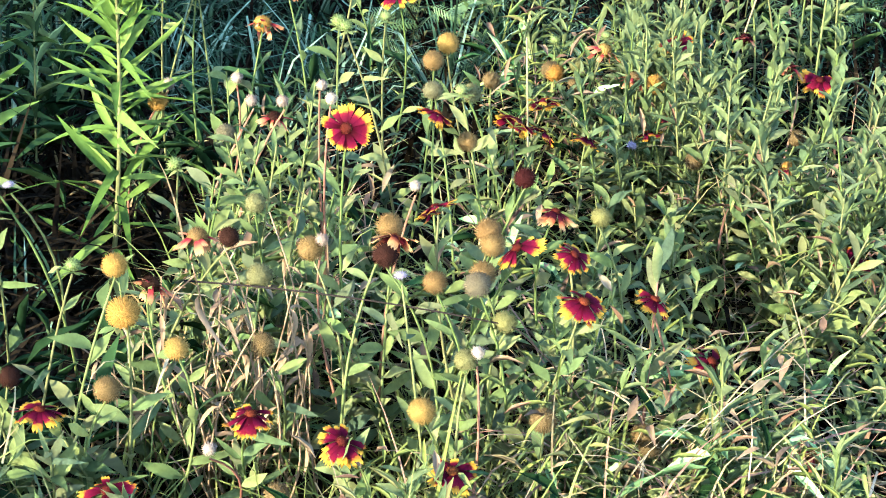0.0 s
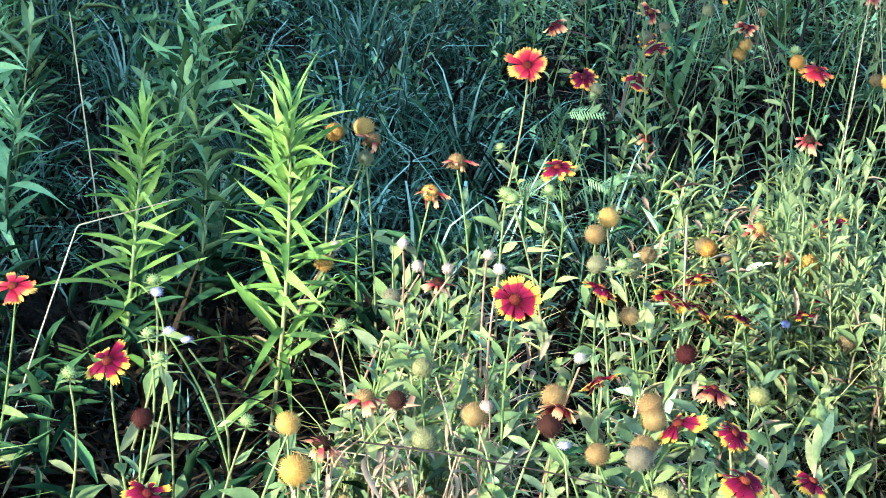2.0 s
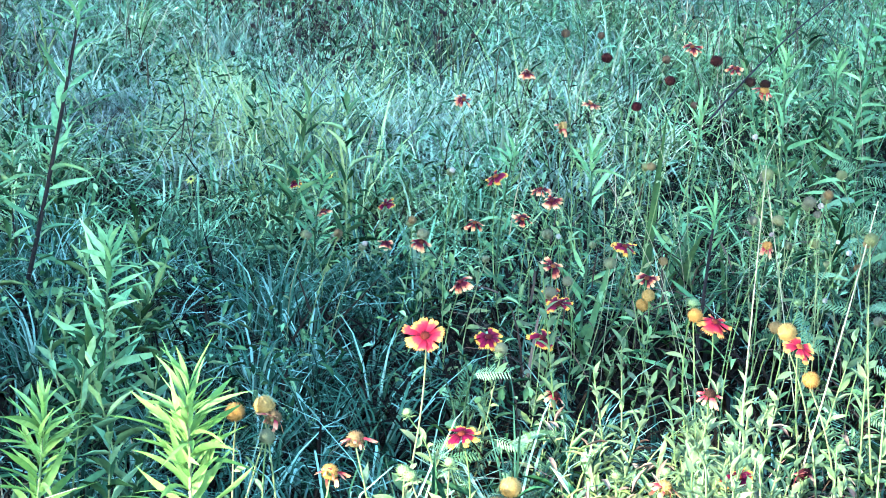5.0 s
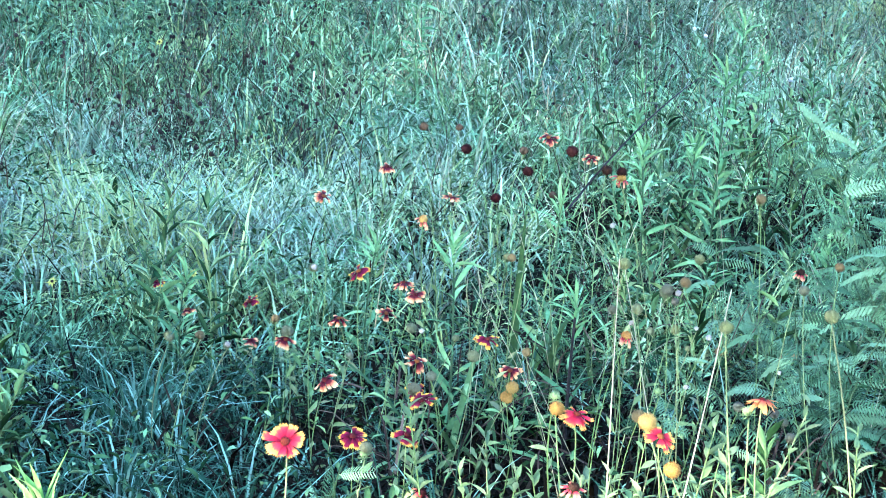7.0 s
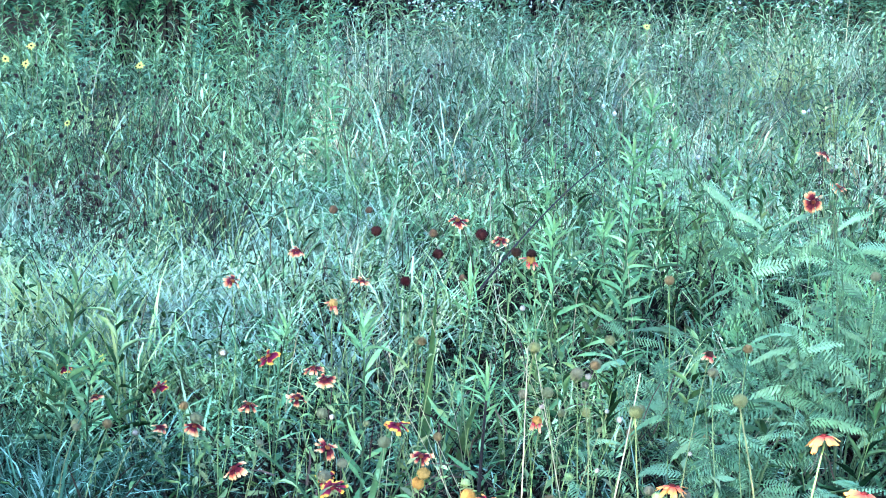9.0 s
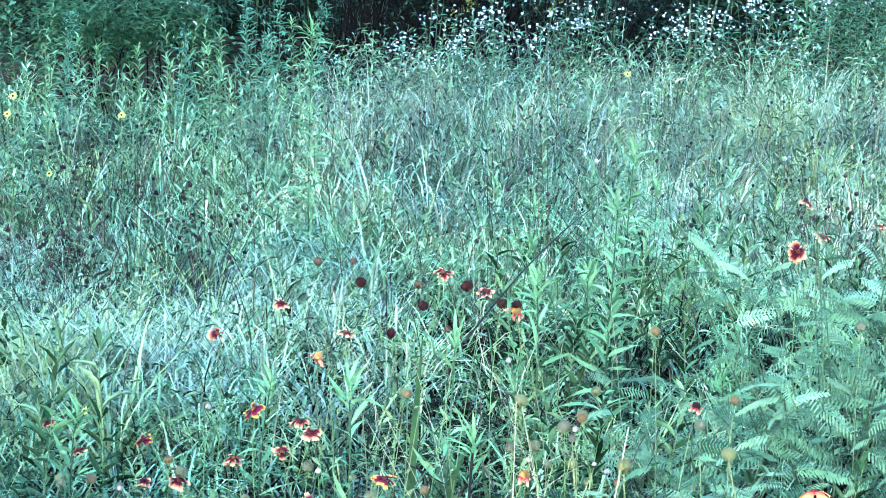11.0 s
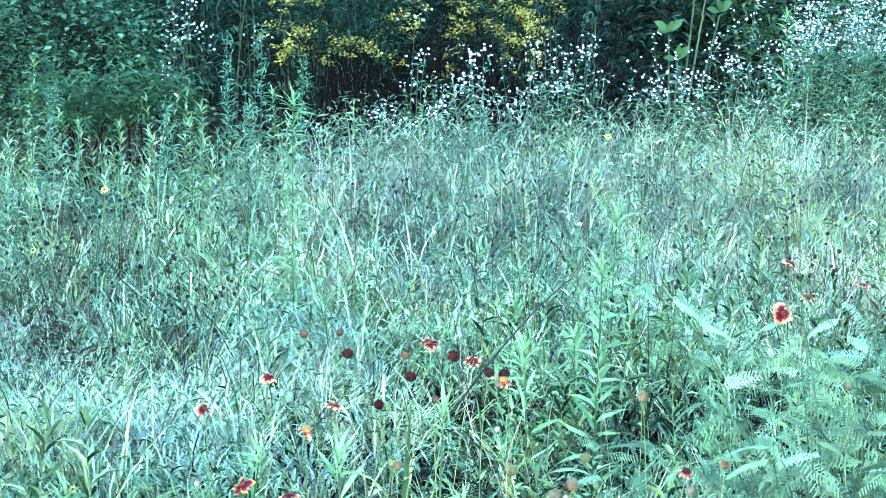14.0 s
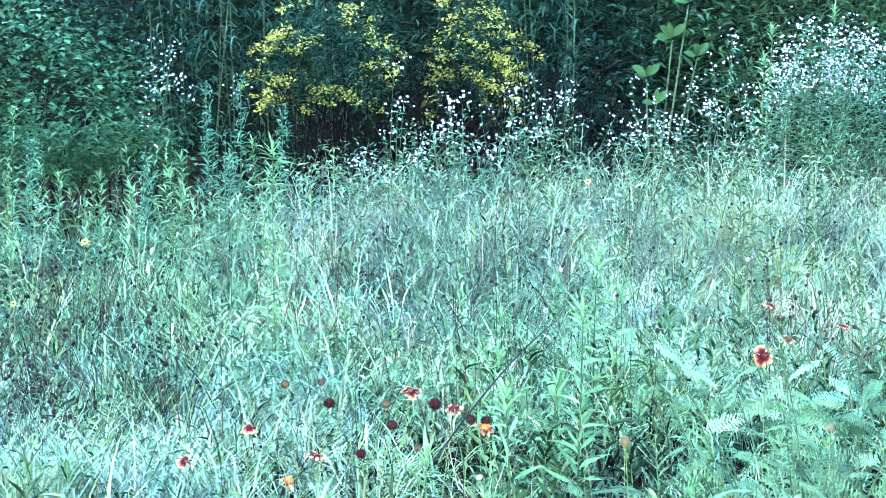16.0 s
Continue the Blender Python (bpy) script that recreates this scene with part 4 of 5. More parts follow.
def pinnate_shrub(x, y, h, stems, reach, label, leaf=1.0, per=7):
    base = Vector((x, y, float(ground_z(x, y)) - 0.01))
    plant = thing("feathery_shrub", base, label, "shrub")
    for k in range(stems):
        a = 6.28 * k / stems + random.uniform(-0.4, 0.4)
        r = reach * random.uniform(0.25, 1.15)
        tip = base + Vector((r * math.cos(a), 0.7 * r * math.sin(a), h * random.uniform(0.45, 1.0)))
        line = bow(base, tip, (random.uniform(-0.1, 0.1), random.uniform(-0.1, 0.1), 0.25 * h), 8)
        v, f = tube(line, 0.0032, 0.0013)
        st = part("branch", mesh_of("branch", v, f, M_FARSTEM), plant)
        turn = random.uniform(0, 6.28)
        for i in range(per):
            w = 8 * (0.38 + 0.62 * (i + random.random() * 0.6) / per)
            j = min(7, int(w))
            p = line[j].lerp(line[j + 1], min(1.0, w - j))
            turn += 2.6 + random.uniform(-0.5, 0.5)
            e = random.uniform(-0.3, 0.6)
            way = (math.cos(turn) * math.cos(e), math.sin(turn) * math.cos(e) - 0.25, math.sin(e))
            part("pinnate_leaf", random.choice(FRONDS), st, aim(p, way, (random.uniform(-0.5, 0.5), random.uniform(-1.0, 0.0), 1), leaf * random.uniform(0.5, 0.85)))


FEATHER = "feathery green shrub with fine pinnate drooping leaves"
pinnate_shrub(0.86, 4.10, 0.92, 24, 0.48, FEATHER, 0.95, 11)
pinnate_shrub(0.58, 3.75, 0.58, 16, 0.36, FEATHER, 1.0, 8)
pinnate_shrub(1.10, 4.75, 0.80, 10, 0.42, FEATHER)
pinnate_shrub(0.50, 4.45, 0.46, 7, 0.30, FEATHER)
pinnate_shrub(0.34, 3.25, 0.42, 5, 0.22, FEATHER, 0.8, 6)
pinnate_shrub(-0.35, 2.95, 0.30, 7, 0.13, "low feathery seedling with fine pinnate leaves", 0.62, 6)
pinnate_shrub(-0.42, 3.05, 0.34, 4, 0.08, "low feathery seedling with fine pinnate leaves", 0.55, 4)

# ---- straws, dry stems, trailing stems ----


def straw(points, label, r=0.0022, mat=None, name="straw_stalk"):
    v, f = tube(points, r, r * 0.6, 5)
    ob = new(name, mesh_of(name, v, f, mat or M_STRAW))
    return tagged(ob, label, "dry stalk", "dry stalks")


PALE_STRAW = "pale dry straw stalk standing among green plants"
straw(bow((-1.13, 2.62, -0.01), (-1.22, 2.66, 0.46), (0, 0, 0)), PALE_STRAW, 0.0018)
straw(bow((-0.98, 1.75, -0.01), (-1.00, 2.16, 0.30), (0, 0, 0.02)) + bow((-1.00, 2.17, 0.302), (-0.90, 2.30, 0.31), (0, 0, 0)), "bent dry straw stalk broken near its top", 0.0014)
straw(bow((0.075, 2.66, -0.01), (0.07, 2.70, 0.80), (0.0, 0, 0)), PALE_STRAW, 0.0015)
straw(bow((0.13, 2.74, -0.01), (0.27, 2.95, 0.70), (0.01, 0, 0)), PALE_STRAW, 0.002)
straw(bow((0.24, 3.3, -0.01), (0.10, 3.4, 0.62), (0, 0, 0)), PALE_STRAW, 0.0014)
straw(bow((-0.018, 3.9, 0.629), (0.29, 4.5, 0.859), (0.0, 0, 0.05)), "long dark arching dead stem leaning over grass", 0.0028, M_DARKSTEM, "dead_stem")
straw(bow((-0.46, 1.65, 0.335), (-0.10, 1.68, 0.315), (0, 0, 0.015)) + bow((-0.09, 1.68, 0.31), (0.05, 1.71, 0.12), (0.01, 0, 0.02)), "thin dark trailing stem lying over leaves", 0.0012, M_DARKSTEM, "dead_stem")
straw(bow((-0.10, 2.30, -0.01), (-0.145, 2.28, 0.42), (0, 0, 0)), PALE_STRAW, 0.002)
for k in range(16):
    x, y = random.uniform(-0.5, 0.7), random.uniform(3.0, 5.2)
    g = float(ground_z(x, y))
    straw(bow((x, y, g - 0.01), (x + random.uniform(-0.3, 0.3), y + random.uniform(-0.15, 0.15), g + random.uniform(0.35, 0.75)), (random.uniform(-0.03, 0.03), 0, 0.03)), "thin pale dry grass stalk leaning over meadow", 0.0009)

bundle = thing("dry_stem_bundle", (-0.41, 1.74, 0), "bundle of dry pinkish dead stems in the clump", "dry stalk")
DRY_LEAF = [leaf_mesh("dry_leaf", 0.05, 0.009, c, 0.6, M_DRY) for c in (0.8, 1.3)]
for k in range(34):
    x, y = -0.41 + random.gauss(0, 0.04), 1.72 + random.gauss(0, 0.05)
    top = Vector((x + random.gauss(0, 0.05), y + random.gauss(0, 0.04), random.uniform(0.18, 0.38)))
    ln = bow((x, y, -0.01), top, (random.gauss(0, 0.07), random.gauss(0, 0.04), random.uniform(-0.03, 0.05)))
    v, f = tube(ln, 0.0016, 0.0010)
    part("dead_stem", mesh_of("dead_stem", v, f, M_DRY), bundle)
    for j in (3, 5, 7)[k % 2:]:
        part("dry_leaf", random.choice(DRY_LEAF), bundle, aim(ln[j], (random.uniform(-1, 1), random.uniform(-1, 1), random.uniform(-0.6, 0.4)), size=random.uniform(0.6, 1.1)))

# ---- dried coneflowers: thin dark stems with black heads ----


def dried_coneflower(x, y, count, spread, h, head=0.75):
    g = float(ground_z(x, y))
    plant = thing("dried_coneflower", (x, y, g - 0.01), "dead coneflower with black seed heads on dark stems", "dry stalk", "dried coneflowers")
    for k in range(count):
        tip = Vector((x + random.gauss(0, spread), y + random.gauss(0, spread), g + h * random.uniform(0.7, 1.1)))
        v, f = tube(bow((x, y, g - 0.01), tip, (0, 0, 0.05), 5), 0.0014, 0.0009, 4)
        st = part("stem", mesh_of("stem", v, f, M_DARKSTEM), plant)
        part("seed_head", BALLS["black"], st, aim(tip, (1, 0, 0), (0, 0, 1), head * random.uniform(0.75, 1.25)))


for k in range(26):
    y = random.uniform(5.6, 8.2)
    dried_coneflower(random.uniform(-0.265, -0.14) * y, y, 6, 0.13, 0.46)
for k in range(18):
    y = random.uniform(6.0, 9.5)
    dried_coneflower(random.uniform(-0.05, 0.2) * y, y, 4, 0.18, 0.55, 0.5)

# ---- yellow daisies ----
YP = leaf_mesh("ray", 0.016, 0.007, 0.1, 0.1, M_YELLOW, segs=3)
for x, y, z in ((-2.01, 7.20, 0.80), (-1.93, 7.30, 0.85), (-1.94, 7.25, 0.78), (-1.56, 6.40, 0.65), (-1.54, 7.60, 0.76), (0.71, 8.70, 0.95), (-1.05, 4.7, 0.22), (-1.42, 4.6, 0.2)):
    plant = thing("yellow_daisy", (x, y, float(ground_z(x, y))), "small yellow daisy with dark centre on thin stem", "wildflower", "yellow daisies")
    v, f = tube(bow((x, y, float(ground_z(x, y)) - 0.01), (x, y, z), (0.01, 0, 0), 5), 0.002, 0.0012, 4)
    part("stem", mesh_of("stem", v, f, M_STEM), plant)
    hd = part("flower_head", BALLS["black"], plant, aim((x, y, z), (1, 0, 0), (0, -0.6, 0.8), 0.5))
    for i in range(9):
        a = i * 0.698
        part("ray", YP, hd, aim((x, y, z), (math.cos(a), 0.6 * math.sin(a), 0.8 * math.sin(a) + 0.1), (0, -0.6, 0.8), (1.5 if y > 6.8 else 1.0) * random.uniform(0.75, 1.05)))

# ---- far bushes ----


def blob_points(k, c, r, shell=0.55):
    d = rng.normal(size=(k, 3))
    d /= np.linalg.norm(d, axis=1)[:, None]
    lump = 1 + 0.22 * np.sin(5 * d[:, 0] + 3 * d[:, 2] + c[0] * 7) + 0.15 * np.sin(9 * d[:, 1] + 7 * d[:, 2])
    return np.asarray(c) + d * np.asarray(r) * (rng.uniform(shell, 1, k) * lump)[:, None]


def bush(name, c, r, k, leaf, width, mat, label, category="bush", stems=12, tilt=(-0.6, 0.7), templates=None):
    g = float(ground_z(c[0], c[1]))
    plant = thing(name, (c[0], c[1], g), label, category)
    lines = []
    for i in range(stems):
        e = blob_points(1, c, np.asarray(r) * 0.8)[0]
        lines.append(bow((c[0] + random.gauss(0, 0.1), c[1] + random.gauss(0, 0.06), g - 0.02), e, (0, 0, 0.15), 6))
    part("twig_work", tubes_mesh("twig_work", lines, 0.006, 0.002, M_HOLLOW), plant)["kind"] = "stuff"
    p = blob_points(k, c, r)
    p = p[p[:, 2] > g + 0.02]
    q = len(p)
    fol = part("foliage", scatter("foliage", templates or SMALL_LEAVES, p, uni(0, 6.28, q), uni(tilt[0], tilt[1], q), leaf * uni(0.7, 1.3, q), width * uni(0.7, 1.3, q), mat, uni(-0.6, 0.6, q)), plant)
    tagged(fol, kind="stuff")
    return plant


bush("round_leaved_bush", (-2.75, 12.1, 1.25), (1.05, 0.6, 0.75), 5200, 0.055, 0.035, M_SHRUB, "dense bush with small rounded bright green leaves")
bush("round_leaved_bush", (-2.5, 12.7, 2.3), (1.3, 0.6, 0.9), 3500, 0.06, 0.03, M_DARKLEAF, "dark green bush rising behind lower bushes")
bush("olive_bush", (-2.34, 10.9, 0.98), (0.45, 0.35, 0.20), 1500, 0.07, 0.02, M_OLIVE, "low olive-green feathery bush at the meadow edge")
bush("olive_bush", (-1.85, 11.0, 1.02), (0.24, 0.25, 0.17), 600, 0.07, 0.02, M_OLIVE, "low olive-green feathery bush at the meadow edge")
bush("leafy_tree", (1.15, 13.2, 1.75), (1.0, 0.6, 1.25), 6500, 0.10, 0.035, M_DARKLEAF, "dark leafy young tree behind white asters", "tree")
bush("leafy_tree", (2.6, 13.0, 2.0), (1.0, 0.6, 1.1), 4500, 0.09, 0.03, M_OLIVE, "olive-green leafy tree at the wood edge", "tree")
bush("leafy_tree", (0.0, 13.4, 2.2), (0.9, 0.5, 0.9), 3500, 0.09, 0.022, M_DARKLEAF, "dark leafy young tree behind goldenrod bushes", "tree")

# thicket of dead stems under the goldenrod, its brown near black for hollow shade
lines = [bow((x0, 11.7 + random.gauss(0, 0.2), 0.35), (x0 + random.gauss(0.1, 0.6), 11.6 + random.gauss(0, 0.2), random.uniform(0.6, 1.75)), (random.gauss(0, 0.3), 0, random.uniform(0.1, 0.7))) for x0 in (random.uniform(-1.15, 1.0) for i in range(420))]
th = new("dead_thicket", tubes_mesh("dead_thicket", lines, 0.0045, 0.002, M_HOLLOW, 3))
tagged(th, "dead stems under bushes, near black for the hollow's shade", "thicket", kind="stuff")


def yellow_bush(c, r, sprays, label):
    g = float(ground_z(c[0], c[1]))
    plant = bush("flowering_goldenrod", c, r, 2200, 0.07, 0.014, M_DARKLEAF, label, "bush", 26, (-0.9, 0.5))
    ps = []
    for i in range(sprays):
        ctr = blob_points(1, c, np.asarray(r) * 0.95, 0.75)[0]
        way = math.copysign(1, ctr[0] - c[0] + random.gauss(0, 0.15))
        for j in range(4):
            s = j / 3
            mid = ctr + np.array((way * 0.13 * s, -0.05 * s, 0.05 * s - 0.12 * s * s)) + rng.normal(0, 0.015, 3)
            ps.append(mid + rng.normal(0, 1, (20, 3)) * (0.028, 0.024, 0.017) * (1.15 - 0.4 * s))
    p = np.concatenate(ps)
    q = len(p)
    tagged(part("blossom", scatter("blossom", SMALL_LEAVES, p, uni(0, 6.28, q), uni(-0.5, 1.2, q), 0.022 * uni(0.6, 1.3, q), 0.018 * uni(0.7, 1.3, q), M_YELLOW), plant, None, "yellow flower sprays"), kind="stuff")


yellow_bush((-0.72, 11.5, 1.58), (0.46, 0.3, 0.36), 32, "goldenrod bush with arching yellow flower sprays")
yellow_bush((0.22, 11.8, 1.55), (0.28, 0.3, 0.48), 44, "goldenrod bush covered in yellow flower sprays")

# tall narrow-leaved plants in front of the wood
for k in range(26):
    x, y = random.uniform(-2.2, -0.7), random.uniform(12.0, 12.9)
    if k > 17:
        x = random.uniform(0.35, 0.9)
    g = float(ground_z(x, y))
    h = random.uniform(1.5, 2.3)
    plant = thing("tall_reed_plant", (x, y, g), "tall dark plant with long drooping narrow leaves", "tall herb", "tall plants at the wood edge")
    v, f = tube(bow((x, y, g - 0.02), (x + random.gauss(0, 0.1), y, g + h), (0, 0, 0), 6), 0.005, 0.003, 4)
    part("stem", mesh_of("stem", v, f, M_FARSTEM), plant)
    q = 60
    p = np.stack([x + rng.normal(0, 0.02, q), y + rng.normal(0, 0.02, q), g + uni(0.3, 1, q) * h], 1)
    tagged(part("foliage", scatter("foliage", BLADES[2:4], p, uni(0, 6.28, q), uni(0.3, 1.0, q), 0.26 * uni(0.6, 1.2, q), 0.018 * uni(0.7, 1.2, q), M_DARKLEAF), plant), kind="stuff")

# blue-green asters not yet in bloom: slender spires
SPIRES = ((-1.36, 10.4, 1.43), (-1.21, 10.6, 1.46), (-0.98, 10.6, 1.29), (-1.61, 9.7, 1.07), (-1.23, 10.0, 1.16), (-2.35, 9.9, 1.1))
for x, y, top in SPIRES:
    g = float(ground_z(x, y))
    h = top - g
    plant = thing("aster_spire", (x, y, g), "slender blue-green aster spire with tiny narrow leaves", "tall herb", "aster spires")
    lean = random.gauss(0, 0.05)
    v, f = tube(bow((x, y, g - 0.02), (x + lean, y, g + h), (0, 0, 0), 5), 0.005, 0.002, 4)
    part("stem", mesh_of("stem", v, f, M_FARSTEM), plant)
    q = 190
    s = uni(0.15, 1, q)
    p = np.stack([x + lean * s + rng.normal(0, 0.02, q), y + rng.normal(0, 0.02, q), g + s * h], 1)
    tagged(part("foliage", scatter("foliage", SMALL_LEAVES, p, uni(0, 6.28, q), uni(0.0, 1.1, q), 0.07 * (1.3 - s) * uni(0.6, 1.2, q) + 0.012, 0.009 * uni(0.7, 1.3, q), M_BLUEGREEN), plant), kind="stuff")

for x, y, top in ((-2.34, 9.6, 1.29), (-2.1, 9.2, 1.03), (-1.43, 9.9, 1.04), (-1.65, 9.0, 0.93), (-2.02, 9.4, 0.97), (-1.43, 9.3, 1.0), (-1.08, 10.2, 1.12), (-1.84, 9.6, 0.96)):
    goldenrod((x, y), (x + random.gauss(0, 0.03), y, top), SHADY, 46, 0.75)

for x, y, top in ((2.04, 11.3, 1.78), (2.45, 11.4, 1.91), (1.97, 11.2, 1.61)):
    goldenrod((x, y), (x + 0.04, y, top), SHADY, 60, 0.9)

# white asters: branching stems topped with many small white heads
HEADLET = [([(math.cos(k * 0.7854) * r, 0.12 * (r < 0.9), math.sin(k * 0.7854) * r) for k, r in enumerate(rr)], [(0, 1, 2, 3), (0, 3, 4, 7), (4, 5, 6, 7)])
           for rr in ((1.0, 0.75, 1.0, 0.85, 1.1, 0.7, 1.0, 0.8), (0.9, 1.0, 0.7, 1.1, 0.8, 1.0, 0.75, 1.0))]


def white_aster(x, y, z0, z1, spread, heads, label="wild white aster with many small flower heads"):
    g = float(ground_z(x, y))
    plant = thing("white_aster", (x, y, g), label, "wildflower", "white asters")
    lines, pts2 = [], []
    per, heads = 8, int((1.6 if x > 1.95 else 0.95) * heads)
    for i in range(max(3, heads // per)):
        e = Vector((x + random.gauss(0, spread), y + random.gauss(0, spread * 0.6), 0.05 + random.uniform(z0, z1)))
        lines.append(bow((x + random.gauss(0, 0.03), y, g - 0.02), e, (0, 0, 0.1), 6))
        pts2.append(np.asarray(e) + rng.normal(0, 1, (per, 3)) * (0.046, 0.04, 0.032))
    part("stem_work", tubes_mesh("stem_work", lines, 0.0032, 0.0015, M_FARSTEM, 3), plant)["kind"] = "stuff"
    lp = np.array([tuple(ln[j].lerp(ln[j + 1], random.random())) for ln in lines for j in range(2, 6) for w in range(7 if x > 1.95 else 3)])
    q = len(lp)
    tagged(part("foliage", scatter("foliage", SMALL_LEAVES, lp + rng.normal(0, 0.012, lp.shape), uni(0, 6.28, q), uni(-0.2, 0.9, q), 0.05 * uni(0.6, 1.3, q), 0.009 * uni(0.7, 1.3, q), M_BLUEGREEN), plant), kind="stuff")
    c = np.concatenate(pts2)
    q = len(c)
    tagged(part("blossom", scatter("blossom", HEADLET, c, uni(-1.0, 1.0, q), uni(-1.1, 0.1, q), 0.0092 * uni(0.6, 1.25, q), 0.0092 * uni(0.6, 1.25, q), M_WHITE), plant, None, "tiny white flower heads"), kind="stuff")


white_aster(-1.80, 10.9, 1.25, 1.62, 0.10, 60)
white_aster(-1.62, 10.9, 1.05, 1.40, 0.10, 50)
for x, y, z0, z1, sp, hd in ((-0.55, 10.5, 0.80, 0.98, 0.14, 60), (-0.30, 10.6, 0.95, 1.5, 0.10, 40), (-0.10, 10.6, 0.85, 1.10, 0.16, 70), (0.12, 10.6, 0.90, 1.32, 0.15, 90),
                             (0.32, 10.7, 0.92, 1.35, 0.15, 90), (0.55, 10.7, 0.95, 1.42, 0.13, 90), (0.75, 10.9, 1.1, 1.3, 0.15, 30), (1.20, 10.7, 1.0, 1.38, 0.12, 60),
                             (1.42, 10.7, 0.95, 1.30, 0.14, 80), (1.60, 10.7, 1.0, 1.35, 0.14, 80), (1.72, 10.9, 1.3, 1.65, 0.08, 25), (1.85, 10.7, 0.95, 1.35, 0.14, 60),
                             (2.05, 10.8, 1.2, 1.55, 0.16, 110), (2.25, 10.8, 1.3, 1.72, 0.16, 130), (2.45, 10.9, 1.3, 1.75, 0.16, 130), (2.65, 10.9, 1.2, 1.65, 0.16, 110), (2.85, 11.0, 1.1, 1.7, 0.18, 110)):
    white_aster(x, y, z0, z1, sp, hd)

# unseen trees added behind camera: low sun passes under crowns, lights only front strip
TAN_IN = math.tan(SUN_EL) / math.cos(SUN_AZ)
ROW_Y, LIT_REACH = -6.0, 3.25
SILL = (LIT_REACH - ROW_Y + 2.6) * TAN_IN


def unseen_shade_tree(x, z0, z1, label):
    """An added sun-blocking tree with a dense clipped crown between the heights z0 and z1."""
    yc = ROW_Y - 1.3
    plant = thing("unseen_shade_tree", (x, yc, 0), label, "tree", "trees behind the meadow's sunny side")
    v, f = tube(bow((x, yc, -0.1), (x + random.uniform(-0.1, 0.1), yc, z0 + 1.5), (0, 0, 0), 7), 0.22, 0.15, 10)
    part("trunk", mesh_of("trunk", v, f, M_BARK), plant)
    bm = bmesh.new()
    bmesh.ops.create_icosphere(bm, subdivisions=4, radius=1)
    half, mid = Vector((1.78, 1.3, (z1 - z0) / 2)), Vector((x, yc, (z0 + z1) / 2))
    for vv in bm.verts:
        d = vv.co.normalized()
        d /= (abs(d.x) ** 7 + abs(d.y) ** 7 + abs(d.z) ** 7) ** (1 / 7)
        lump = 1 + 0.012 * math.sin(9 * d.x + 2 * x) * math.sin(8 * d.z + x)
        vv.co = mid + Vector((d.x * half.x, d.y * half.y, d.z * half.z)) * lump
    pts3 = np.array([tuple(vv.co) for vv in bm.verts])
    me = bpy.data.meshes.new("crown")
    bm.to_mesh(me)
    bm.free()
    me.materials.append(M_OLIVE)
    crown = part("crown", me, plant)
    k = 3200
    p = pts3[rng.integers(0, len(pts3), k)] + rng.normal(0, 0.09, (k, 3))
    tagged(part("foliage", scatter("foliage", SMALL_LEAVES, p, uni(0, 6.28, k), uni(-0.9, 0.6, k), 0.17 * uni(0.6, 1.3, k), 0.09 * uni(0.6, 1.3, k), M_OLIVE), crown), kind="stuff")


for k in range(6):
    unseen_shade_tree(-10.42 - 3.2 * k, 0.25, 15.0, "unseen tree added as sun block, leafy to the ground")
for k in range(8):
    unseen_shade_tree(-8.6 + 3.2 * k, SILL, 15.0, "unseen tree added as sun block, bare trunk, high crown")

# magnolia-like sapling with large leaves
BIG = [leaf_mesh("large_leaf", 0.20, 0.085, c, 0.3, M_BIGLEAF, power=1.15) for c in (0.05, 0.25)]
sap = thing("broad_leaved_sapling", (1.35, 11.5, float(ground_z(1.35, 11.5))), "sapling with large pale green oval leaves", "sapling")
for x, z, k in ((1.46, 1.70, 6), (1.30, 1.45, 5), (1.62, 1.58, 4), (1.36, 1.28, 4), (1.56, 1.92, 4)):
    v, f = tube(bow((1.35, 11.5, 0.3), (x, 11.4, z - 0.02), (0, 0, 0), 6), 0.01, 0.005, 5)
    br = part("branch", mesh_of("branch", v, f, M_FARSTEM), sap)
    for i in range(k):
        a = -2.6 + 2.1 * i / max(1, k - 1) * 1.3 + random.uniform(-0.3, 0.3)
        part("large_leaf", BIG[i % 2], br, aim((x, 11.4, z), (math.cos(a) * 0.9, -0.35, 0.45 + 0.5 * math.sin(a + 1.9)), (0, -1, 0.5), random.uniform(0.42, 0.66)))

# ---- grass and herb layers (beyond counting) ----


def field(k, y0, y1, power=1.0, pad=0.35):
    u = rng.uniform(0, 1, k) ** power
    y = y0 + (y1 - y0) * u
    left = np.where(y < 4.5, 0.58, np.where(y < 8, 0.46, 0.31)) * y + pad
    x = -left + uni(0, 1, k) * (left + 0.28 * y + pad)
    return x, y


